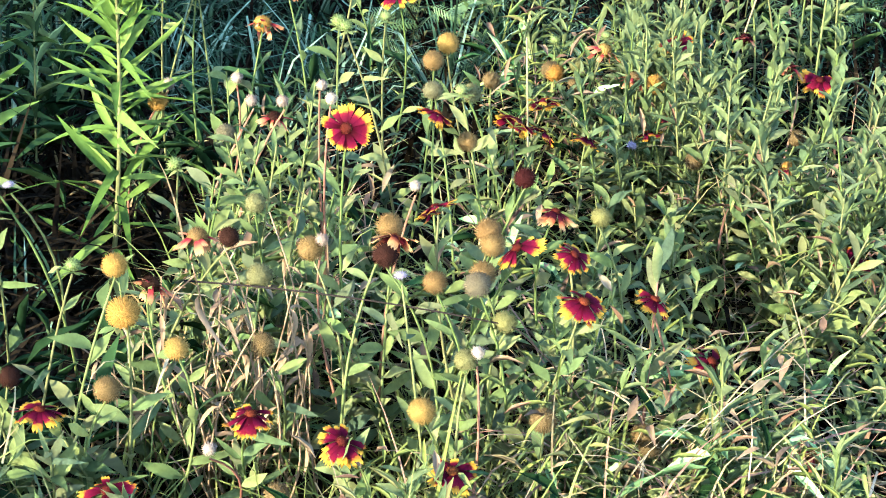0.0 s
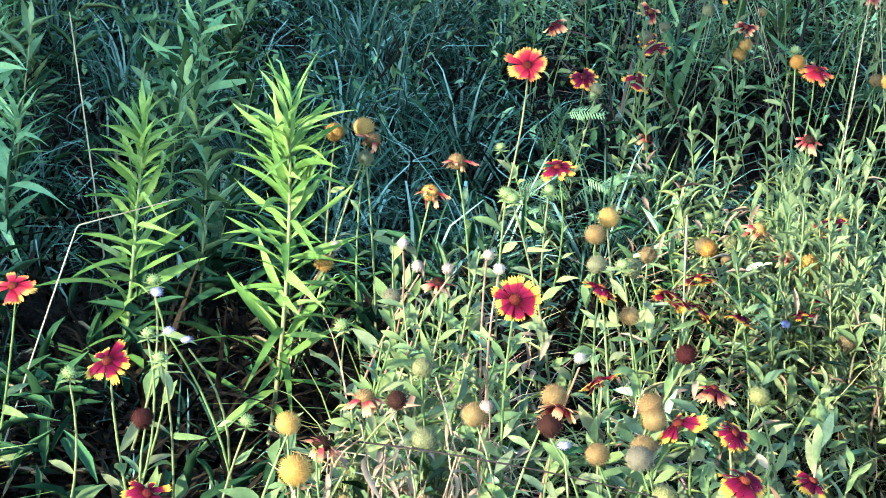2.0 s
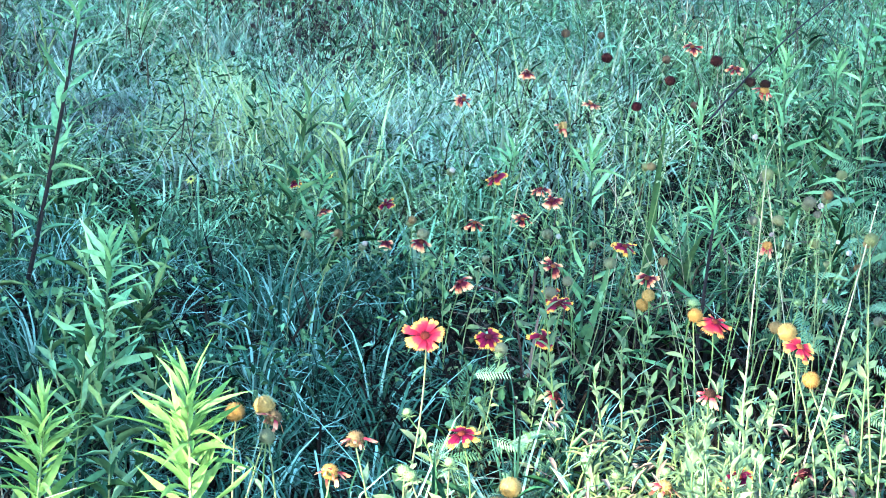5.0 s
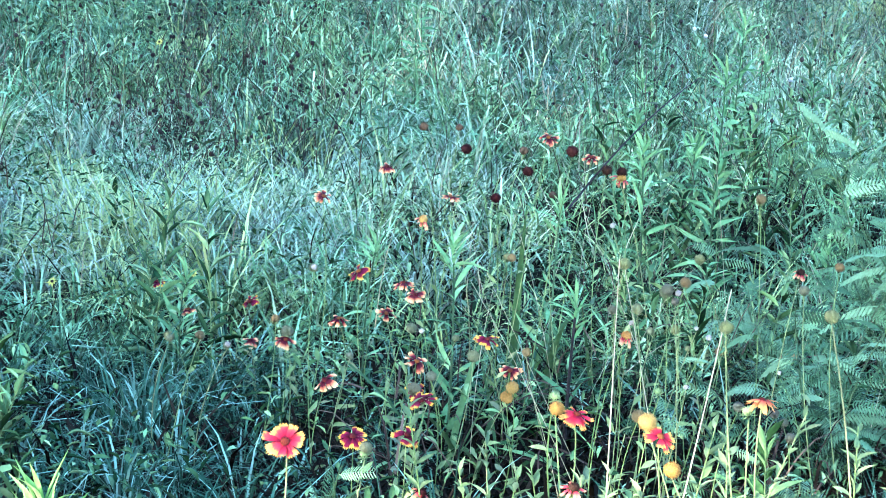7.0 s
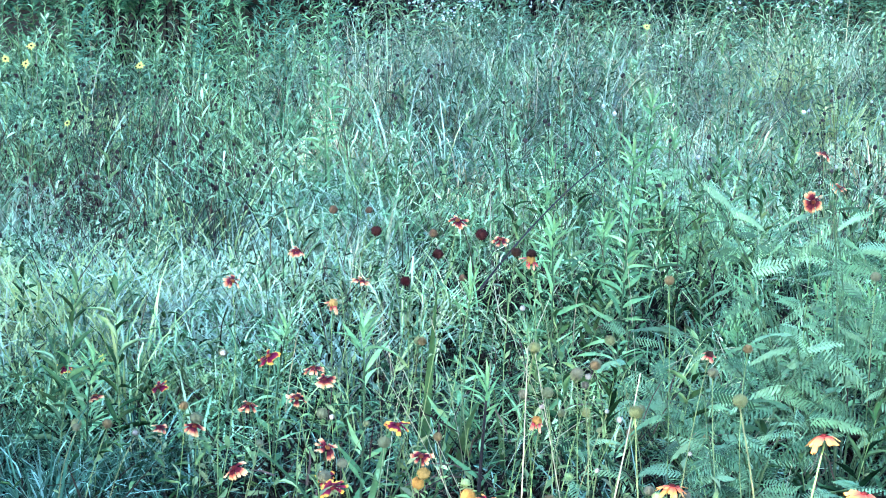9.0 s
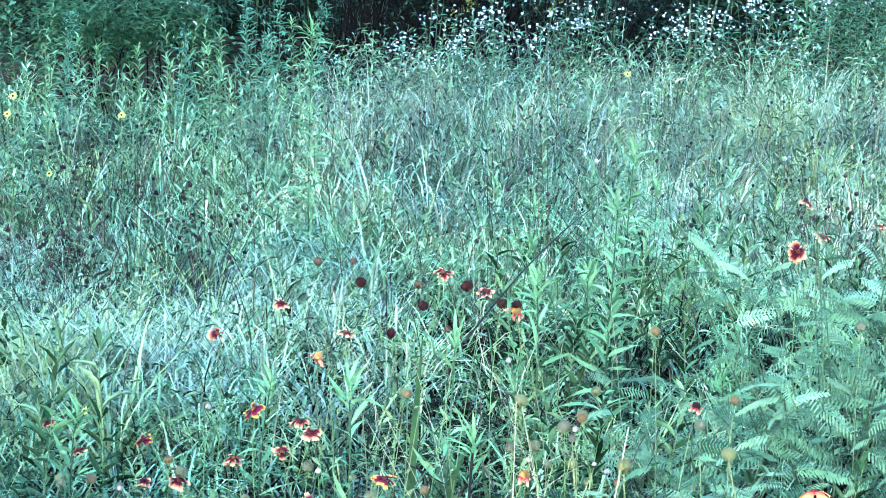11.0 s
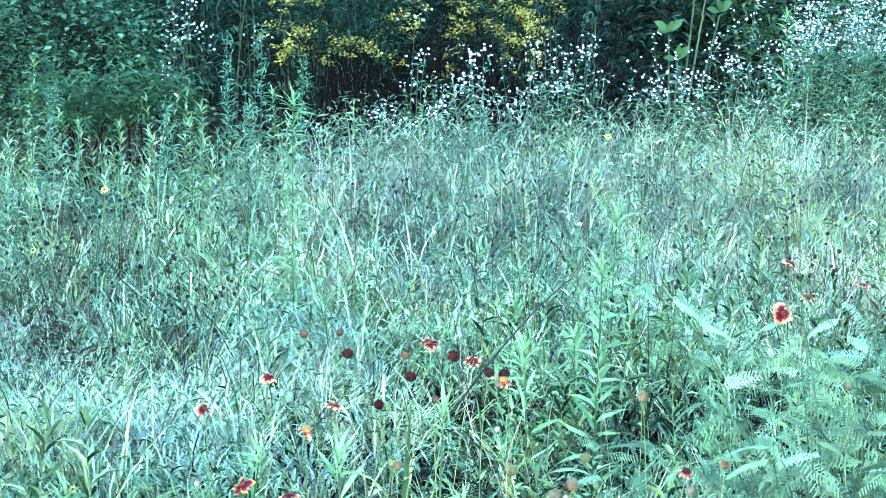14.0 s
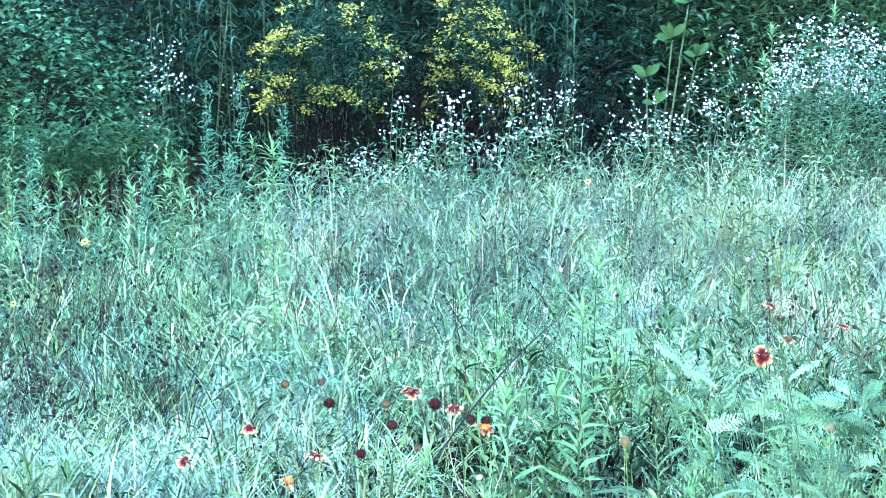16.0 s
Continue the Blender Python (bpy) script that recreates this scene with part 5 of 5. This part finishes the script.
def grass(name, tufts, blades, y0, y1, len0, len1, width, mat, label, spread=0.02, power=1.0, lean=(0.75, 1.5), side=None, shapes=None):
    """Tufts that lean outwards, each with its own height."""
    tx, ty = field(tufts, y0, y1, power)
    if side is not None:
        keep = side(tx, ty)
        tx, ty = tx[keep], ty[keep]
    tall = uni(0.55, 1.1, len(tx)) * (1 + 0.22 * np.sin(2.7 * tx + 1.9 * np.sin(1.6 * ty)) * np.sin(2.2 * ty + tx))
    i = rng.integers(0, len(tx), blades)
    r = np.abs(rng.normal(0, spread, blades))
    a = uni(0, 6.283, blades)
    x, y = tx[i] + r * np.cos(a), ty[i] + r * np.sin(a)
    p = np.stack([x, y, ground_z(x, y) - 0.01], 1)
    me = scatter(name, shapes or BLADES, p, a - 1.571 + rng.normal(0, 0.5, blades), uni(lean[0], lean[1], blades), tall[i] * uni(len0, len1, blades), width * uni(0.6, 1.4, blades), mat)
    tagged(new(name, me), label, "grass", kind="stuff")


def open_meadow(x, y):
    """All but the dark hollow round the strap-leaved clump."""
    return np.hypot((x + 0.20) / 0.15, (y - 3.85) / 0.30) > 1


def thin_brown(x, y):
    """Little green growth where the dead coneflowers stand."""
    d = np.hypot((x + 0.205 * y) / (0.07 * y), (y - 7.3) / 1.25) + 0.25 * np.sin(5 * x + 3 * y)
    return (d > 1) | (rng.uniform(0, 1, len(x)) < 0.38)


def off_hollow(x, y):
    """Sparse tall growth on the dark side of the far meadow."""
    return thin_brown(x, y) & ~((x < -0.13 * y) & (y > 8.2) & (rng.uniform(0, 1, len(x)) < 0.3))


grass("front_grass", 600, 4800, 1.25, 3.0, 0.12, 0.30, 0.0026, M_FINE, "fine green grass between the clump plants", side=in_clump)
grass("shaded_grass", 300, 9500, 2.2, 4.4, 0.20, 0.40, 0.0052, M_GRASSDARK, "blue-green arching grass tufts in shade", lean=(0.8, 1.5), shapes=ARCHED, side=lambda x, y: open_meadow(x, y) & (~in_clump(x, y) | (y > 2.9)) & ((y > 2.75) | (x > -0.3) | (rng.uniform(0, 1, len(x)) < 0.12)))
grass("meadow_grass", 620, 21000, 4.2, 7.2, 0.20, 0.44, 0.0064, M_GRASSFAR, "arching pale blue-green meadow grass", 0.035, lean=(0.85, 1.5), shapes=ARCHED, side=lambda x, y: open_meadow(x, y) & thin_brown(x, y))
grass("far_meadow_grass", 1100, 32000, 6.6, 11.2, 0.28, 0.58, 0.0080, M_GRASSFAR, "tall pale blue-green meadow grass in open shade", 0.05, lean=(0.8, 1.5), shapes=FAR_ARCHED, side=off_hollow)
grass("pale_meadow_grass", 360, 7000, 6.6, 10.8, 0.30, 0.56, 0.0070, M_GRASSPALE, "pale whitish dry grass in the far meadow", 0.05, lean=(0.8, 1.5), shapes=FAR_ARCHED, side=lambda x, y: x > -0.1 * y)
grass("bleached_grass", 330, 8500, 7.0, 11.0, 0.30, 0.56, 0.0055, M_GRASSPALE, "bleached whitish grass on the open side of the far meadow", 0.06, lean=(0.8, 1.5), shapes=FAR_ARCHED, side=lambda x, y: x > 0.06 * y)
grass("straw_grass", 130, 3500, 7.2, 10.6, 0.34, 0.58, 0.0060, M_GRASSSTRAW, "straw-coloured dry grass in the far meadow", 0.07, side=lambda x, y: (x > 0.08 * y) | (np.sin(3 * x + 2 * y) > 0.8))
# near-black layer that stands in for shade low in the grass
grass("thatch", 3000, 60000, 2.0, 11.2, 0.12, 0.34, 0.008, M_SHADE_THATCH, "near-black dead blades put in for shade under the grass", 0.08, lean=(0.2, 1.3), shapes=WIDE_BLADES)
grass("near_thatch", 1700, 30000, 2.9, 6.4, 0.14, 0.36, 0.010, M_SHADE_THATCH, "near-black dead blades put in for shade low in the meadow", 0.08, lean=(0.2, 1.3), shapes=WIDE_BLADES, side=lambda x, y: x > -0.14 * y)
grass("edge_grass", 420, 13000, 8.7, 11.3, 0.50, 0.86, 0.0058, M_GRASSEDGE, "tall grey-green grass at the far meadow edge", 0.07, lean=(0.8, 1.5), shapes=FAR_ARCHED, side=lambda x, y: x > -0.11 * y)
grass("pale_near_grass", 330, 9500, 5.0, 7.2, 0.24, 0.46, 0.0058, M_GRASSPALE, "pale bleached grass in the nearer meadow", 0.05, lean=(0.8, 1.5), shapes=ARCHED, side=lambda x, y: thin_brown(x, y) & (x < -0.03 * y) & (x > -0.46 * y))
grass("lime_patch", 130, 4600, 4.8, 6.3, 0.20, 0.40, 0.0062, M_GRASSLIME, "low yellow-green patch in the meadow", 0.06, lean=(0.7, 1.5), shapes=ARCHED, side=lambda x, y: (x < -0.2 * y) & (x > -0.31 * y))
grass("lime_grass", 80, 3000, 4.6, 9.8, 0.25, 0.56, 0.0075, M_GRASSLIME, "patches of yellow-green grass in the meadow", 0.08)
grass("lime_far_grass", 50, 2600, 8.2, 10.2, 0.30, 0.56, 0.0070, M_GRASSLIME, "yellow-green grass patch in the far meadow", 0.08, lean=(0.8, 1.5), shapes=FAR_ARCHED, side=lambda x, y: (x > 0.125 * y) & (x < 0.215 * y))
grass("gap_grass", 60, 420, 1.3, 2.6, 0.10, 0.30, 0.0040, M_GRASSDARK, "grass in shade-darkened colour between clump and goldenrod", side=lambda x, y: ~in_clump(x, y) & (x < -0.3))


grass("gap_thatch", 300, 6000, 1.25, 2.6, 0.06, 0.20, 0.010, M_SHADE_THATCH, "near-black dead blades put in for shade beside the clump", 0.06, lean=(0.1, 1.2), shapes=WIDE_BLADES, side=lambda x, y: ~in_clump(x, y))


def outer(x, y):
    """Round the meadow proper, where it runs on to the sides."""
    return (x < -0.5 * y - 0.3) | (x > 0.27 * y + 0.3) | (y < 1.2)


def outer_grass(name, tufts, blades, x0, x1, y0, y1, label):
    tx, ty = uni(x0, x1, tufts), uni(y0, y1, tufts)
    keep = outer(tx, ty) & (np.hypot(tx, ty) > 0.8)
    tx, ty = tx[keep], ty[keep]
    i = rng.integers(0, len(tx), blades)
    x, y = tx[i] + rng.normal(0, 0.06, blades), ty[i] + rng.normal(0, 0.06, blades)
    p = np.stack([x, y, ground_z(x, y) - 0.01], 1)
    me = scatter(name, WIDE_BLADES, p, uni(0, 6.283, blades), uni(0.7, 1.5, blades), uni(0.6, 1.0, len(tx))[i] * uni(0.25, 0.6, blades), 0.007 * uni(0.6, 1.4, blades), M_GRASSOUT)
    tagged(new(name, me), label, "grass", kind="stuff")


outer_grass("outer_grass", 7000, 62000, -7.0, 7.0, -1.5, 13.0, "meadow grass running on round the flower clump")
# unseen thick grass, added to cast shade on the gap beside the clump
outer_grass("beside_grass", 420, 7000, -2.3, -0.95, 0.7, 1.6, "unseen grass added to shade the ground beside the clump")


def patchy(x, y):
    """Uneven growth: leafy patches with dark hollows between them."""
    return np.sin(9.1 * x + 2.3 * np.sin(5.3 * y)) + np.sin(7.7 * y + 1.9 * np.sin(6.1 * x)) + rng.normal(0, 0.5, len(x)) > 0.2


def herbs(name, k, y0, y1, h0, h1, leaf, width, mat, label, templates=None, tilt=(-0.3, 1.0), pad=0.35, side=None):
    x, y = field(k, y0, y1, pad=pad)
    keep = patchy(x, y)
    if side is not None:
        keep &= side(x, y)
    x, y = x[keep], y[keep]
    k = len(x)
    p = np.stack([x, y, ground_z(x, y) + uni(h0, h1, k)], 1)
    me = scatter(name, templates or LEAFLETS, p, uni(0, 6.283, k), uni(tilt[0], tilt[1], k), leaf * uni(0.6, 1.4, k), width * uni(0.6, 1.4, k), mat, uni(-0.5, 0.5, k))
    tagged(new(name, me), label, "herbs", kind="stuff")


herbs("front_herbs", 6500, 1.25, 3.0, 0.0, 0.20, 0.055, 0.013, M_HERBFRONT, "low leafy herbs under the flowers", side=in_clump)
herbs("tangled_stems", 3600, 1.3, 3.0, 0.0, 0.16, 0.20, 0.0024, M_DRY, "dry brown stems tangled in the clump", BLADES[:3], (0.0, 1.35), side=in_clump)
herbs("tangled_shoots", 3600, 1.3, 3.0, 0.0, 0.20, 0.16, 0.0026, M_FINE, "thin green stems tangled in the clump", BLADES[:3], (0.0, 1.35), side=in_clump)
herbs("clump_straw", 4200, 1.35, 2.5, 0.02, 0.22, 0.13, 0.0022, M_GRASSSTRAW, "thin straw-coloured dry stems tangled in the clump", BLADES[:3], (0.0, 1.3), side=in_clump)
herbs("fine_leaves", 9000, 1.3, 3.0, 0.03, 0.26, 0.034, 0.0045, M_FINE, "fine yellow-green leaves in the clump", side=in_clump)
herbs("gap_herbs", 4200, 1.25, 2.8, 0.0, 0.16, 0.075, 0.015, M_SHADELEAF, "low lance-leaved herbs in shade-darkened colour beside the clump", tilt=(0.1, 1.3), side=lambda x, y: ~in_clump(x, y) & (x < -0.3))
herbs("withered_leaves", 4000, 1.3, 3.0, 0.04, 0.28, 0.035, 0.008, M_WITHER, "withered brownish leaves hanging in the clump", side=in_clump)
herbs("front_litter", 3500, 1.25, 3.2, 0.0, 0.06, 0.05, 0.007, M_HERBDRY, "dry leaves and bits on the soil")
herbs("mid_herbs", 17000, 2.9, 6.2, 0.0, 0.27, 0.034, 0.011, M_HERB, "mixed leafy herbs between meadow grass")
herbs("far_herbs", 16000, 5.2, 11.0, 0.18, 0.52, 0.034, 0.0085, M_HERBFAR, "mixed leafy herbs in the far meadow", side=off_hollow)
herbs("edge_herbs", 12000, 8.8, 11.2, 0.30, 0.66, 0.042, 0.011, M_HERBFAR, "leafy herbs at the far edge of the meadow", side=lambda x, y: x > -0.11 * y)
herbs("dead_stalks", 9000, 5.9, 9.0, 0.05, 0.30, 0.22, 0.0032, M_DEAD, "dark brown dead stalks standing in patches of the meadow", BLADES[:3], (0.5, 1.5), side=lambda x, y: np.hypot((x + 0.205 * y) / (0.075 * y), (y - 7.3) / 1.3) + 0.25 * np.sin(5 * x + 3 * y) < 1)
herbs("meadow_dead_stalks", 2400, 4.6, 10.4, 0.08, 0.34, 0.26, 0.0030, M_DEAD, "thin brown dead stalks scattered through the meadow", BLADES[:3], (0.7, 1.5))
herbs("near_dead_stalks", 2000, 3.1, 4.9, 0.0, 0.28, 0.20, 0.0045, M_DEAD, "brown dead stalks and leaves low among the herbs", BLADES[:3], (0.2, 1.4), side=lambda x, y: (x > -0.45) & (x < 1.2))
herbs("meadow_straw", 700, 4.0, 11.0, 0.1, 0.35, 0.35, 0.0022, M_STRAW, "pale dead grass stalks in the meadow", BLADES[:2], (0.5, 1.5))


BEAD = [([(r * math.cos(i * 1.0472), r * math.sin(i * 1.0472), z) for r, z in ((0.22, -0.46), (0.5, -0.1), (0.42, 0.25), (0.15, 0.5)) for i in range(6)],
         [(6 * j + i, 6 * j + (i + 1) % 6, 6 * j + 6 + (i + 1) % 6, 6 * j + 6 + i) for j in range(3) for i in range(6)] + [(3, 2, 1, 0), (0, 5, 4, 3), (18, 19, 20, 21), (21, 22, 23, 18)])]


def small_heads(name, k, y0, y1, h0, h1, size, mat, label, side):
    """Small round heads on thin stalks, strewn through the meadow."""
    x, y = field(k, y0, y1)
    keep = side(x, y)
    x, y = x[keep], y[keep]
    k, g = len(x), ground_z(x, y)
    h = uni(h0, h1, k)
    sz = size * uni(0.7, 1.3, k)
    tagged(new(name, scatter(name, BEAD, np.stack([x, y, g + h], 1), uni(0, 6.28, k), uni(-0.3, 0.3, k), sz, sz, mat)), label, "wildflower", kind="stuff")
    stems = [bow((x[a] + rng.normal(0, 0.04), y[a] + rng.normal(0, 0.04), g[a] - 0.01), (x[a], y[a], g[a] + h[a]), (0, 0, 0), 4) for a in range(k)]
    stalk = name.replace("heads", "head_stalks")
    tagged(new(stalk, tubes_mesh(stalk, stems, 0.0016, 0.0011, M_DEAD, 3)), "thin brown stalks of small heads in the meadow", "dry stalk", kind="stuff")


small_heads("brown_heads", 380, 5.8, 10.2, 0.42, 0.60, 0.015, M_DARKSTEM, "small dark brown seed heads on thin stalks", lambda x, y: (x > 0.02 * y) | (np.sin(2.3 * x + 1.1 * y) > 0.2))
small_heads("pale_heads", 70, 5.8, 9.6, 0.40, 0.56, 0.015, M_WHITE, "small whitish flower heads strewn in the meadow", lambda x, y: (x > 0.05 * y) & (np.sin(4.1 * x + 1.7 * y) > -0.2))


def leafy_stalks(name, stalks, per, y0, y1, h0, h1, leaf, width, mat, label, side=None, single=""):
    """Upright leafy stalks: lance leaves set round thin stems; single: each stalk is a plant of its own in this group."""
    tx, ty = field(stalks, y0, y1)
    if side is not None:
        keep = side(tx, ty)
        tx, ty = tx[keep], ty[keep]
    keep = patchy(tx, ty)
    tx, ty = tx[keep], ty[keep]
    n_st = len(tx)
    hh, lx, ly = uni(h0, h1, n_st), rng.normal(0, 0.06, n_st), rng.normal(0, 0.06, n_st)
    i = np.repeat(np.arange(n_st), per)
    s2 = np.tile(np.linspace(0.2, 1.0, per), n_st) + rng.normal(0, 0.02, n_st * per)
    x, y = tx[i] + lx[i] * s2, ty[i] + ly[i] * s2
    p = np.stack([x, y, ground_z(tx, ty)[i] + hh[i] * s2], 1)
    yaw = np.tile(np.arange(per) * 2.4, n_st) + rng.normal(0, 0.4, n_st * per)
    k = n_st * per
    tilt2, long2 = 0.35 + 0.75 * s2 + rng.normal(0, 0.2, k), leaf * (1.25 - 0.6 * s2) * uni(0.7, 1.3, k)
    wide2, roll2 = width * uni(0.7, 1.3, k), rng.normal(0, 0.5, k)
    g0 = ground_z(tx, ty)
    stems = [bow((tx[a], ty[a], g0[a] - 0.01), (tx[a] + lx[a], ty[a] + ly[a], g0[a] + hh[a]), (0, 0, 0), 5) for a in range(n_st)]
    if not single:
        tagged(new(name, scatter(name, LEAFLETS, p, yaw, tilt2, long2, wide2, mat, roll2)), label, "herbs", kind="stuff")
        stem_name = name.replace("stalks", "stalk_stems")
        tagged(new(stem_name, tubes_mesh(stem_name, stems, 0.0022, 0.0012, M_STEM, 3)), "thin green stems of leafy stalks in the meadow", "herbs", kind="stuff")
        return
    for a in range(n_st):
        plant = thing("leafy_stalk", stems[a][0], label, "wildflower", single)
        v, f = tube(stems[a], 0.0024, 0.0012)
        part("stem", mesh_of("stem", v, f, M_STEM), plant)
        q = slice(a * per, (a + 1) * per)
        tagged(part("foliage", scatter("foliage", LEAFLETS, p[q], yaw[q], tilt2[q], long2[q], wide2[q], mat, roll2[q]), plant), kind="stuff")


leafy_stalks("clump_stalks", 230, 16, 1.3, 3.0, 0.16, 0.36, 0.06, 0.011, M_GAILFAR, "slender leafy green stalk between the flowers", side=in_clump, single="leafy stalks of the clump")
leafy_stalks("back_shoots", 850, 26, 2.15, 3.0, 0.20, 0.42, 0.046, 0.011, M_GAILFAR, "small-leaved grey-green shoot at the back of the clump", side=lambda x, y: (x > 0.02 - 0.08 * (y - 2)) & (x < 0.75), single="leafy shoots of the clump")
leafy_stalks("tall_shoots", 620, 28, 2.4, 3.05, 0.26, 0.47, 0.044, 0.0105, M_GAILFAR, "tall small-leaved grey-green shoot at the back of the clump", side=lambda x, y: (x > -0.34) & (x < 0.72) & (rng.uniform(0, 1, len(x)) < np.clip(0.25 + 0.6 * x, 0.16, 0.5)), single="leafy shoots of the clump")
leafy_stalks("shade_stalks", 260, 18, 2.3, 4.1, 0.18, 0.42, 0.085, 0.014, M_HERB, "leafy green stalk in shade beside the flower clump", side=lambda x, y: x < -0.33 * y, single="leafy stalks in shade")
leafy_stalks("meadow_stalks", 330, 18, 3.1, 7.5, 0.25, 0.55, 0.085, 0.014, M_HERB, "leafy upright stalks among the meadow grass", side=lambda x, y: open_meadow(x, y) & ((x > 0.02 * y) | ((x < -0.2 * y) & (y > 3.6) & (rng.uniform(0, 1, len(x)) < 0.35))))
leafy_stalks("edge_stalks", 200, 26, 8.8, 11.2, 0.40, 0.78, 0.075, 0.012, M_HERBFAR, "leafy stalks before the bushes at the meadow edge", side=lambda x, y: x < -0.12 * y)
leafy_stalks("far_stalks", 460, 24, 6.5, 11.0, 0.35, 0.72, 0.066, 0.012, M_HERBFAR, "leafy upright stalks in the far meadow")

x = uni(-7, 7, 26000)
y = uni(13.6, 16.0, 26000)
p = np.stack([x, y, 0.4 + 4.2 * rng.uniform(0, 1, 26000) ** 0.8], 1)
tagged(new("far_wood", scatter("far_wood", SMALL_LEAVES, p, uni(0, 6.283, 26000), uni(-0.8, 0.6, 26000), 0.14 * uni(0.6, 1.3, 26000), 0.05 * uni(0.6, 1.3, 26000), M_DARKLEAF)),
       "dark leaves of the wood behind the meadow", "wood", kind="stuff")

# gravel in the bare patch at the front
k = 420
x, y = uni(0.3, 0.62, k), uni(1.7, 2.1, k)
STONE = [([(-0.5, -0.5, 0), (0.5, -0.4, 0), (0.4, 0.5, 0), (-0.5, 0.4, 0), (-0.3, -0.3, 0.5), (0.3, -0.2, 0.6), (0.25, 0.3, 0.5), (-0.3, 0.25, 0.55)],
          [(0, 1, 5, 4), (1, 2, 6, 5), (2, 3, 7, 6), (3, 0, 4, 7), (4, 5, 6, 7)])]
sz = 0.004 + 0.02 * rng.uniform(0, 1, k) ** 3
tagged(new("gravel", scatter("gravel", STONE, np.stack([x, y, ground_z(x, y)], 1), uni(0, 6.28, k), uni(-0.2, 0.2, k), sz, sz * uni(0.7, 1.2, k), M_STONE)), "small grey stones on bare soil", "gravel", kind="stuff")

outer_grass("behind_grass", 2400, 12000, -7.0, 7.0, -7.0, -1.5, "meadow grass running on behind the viewpoint")
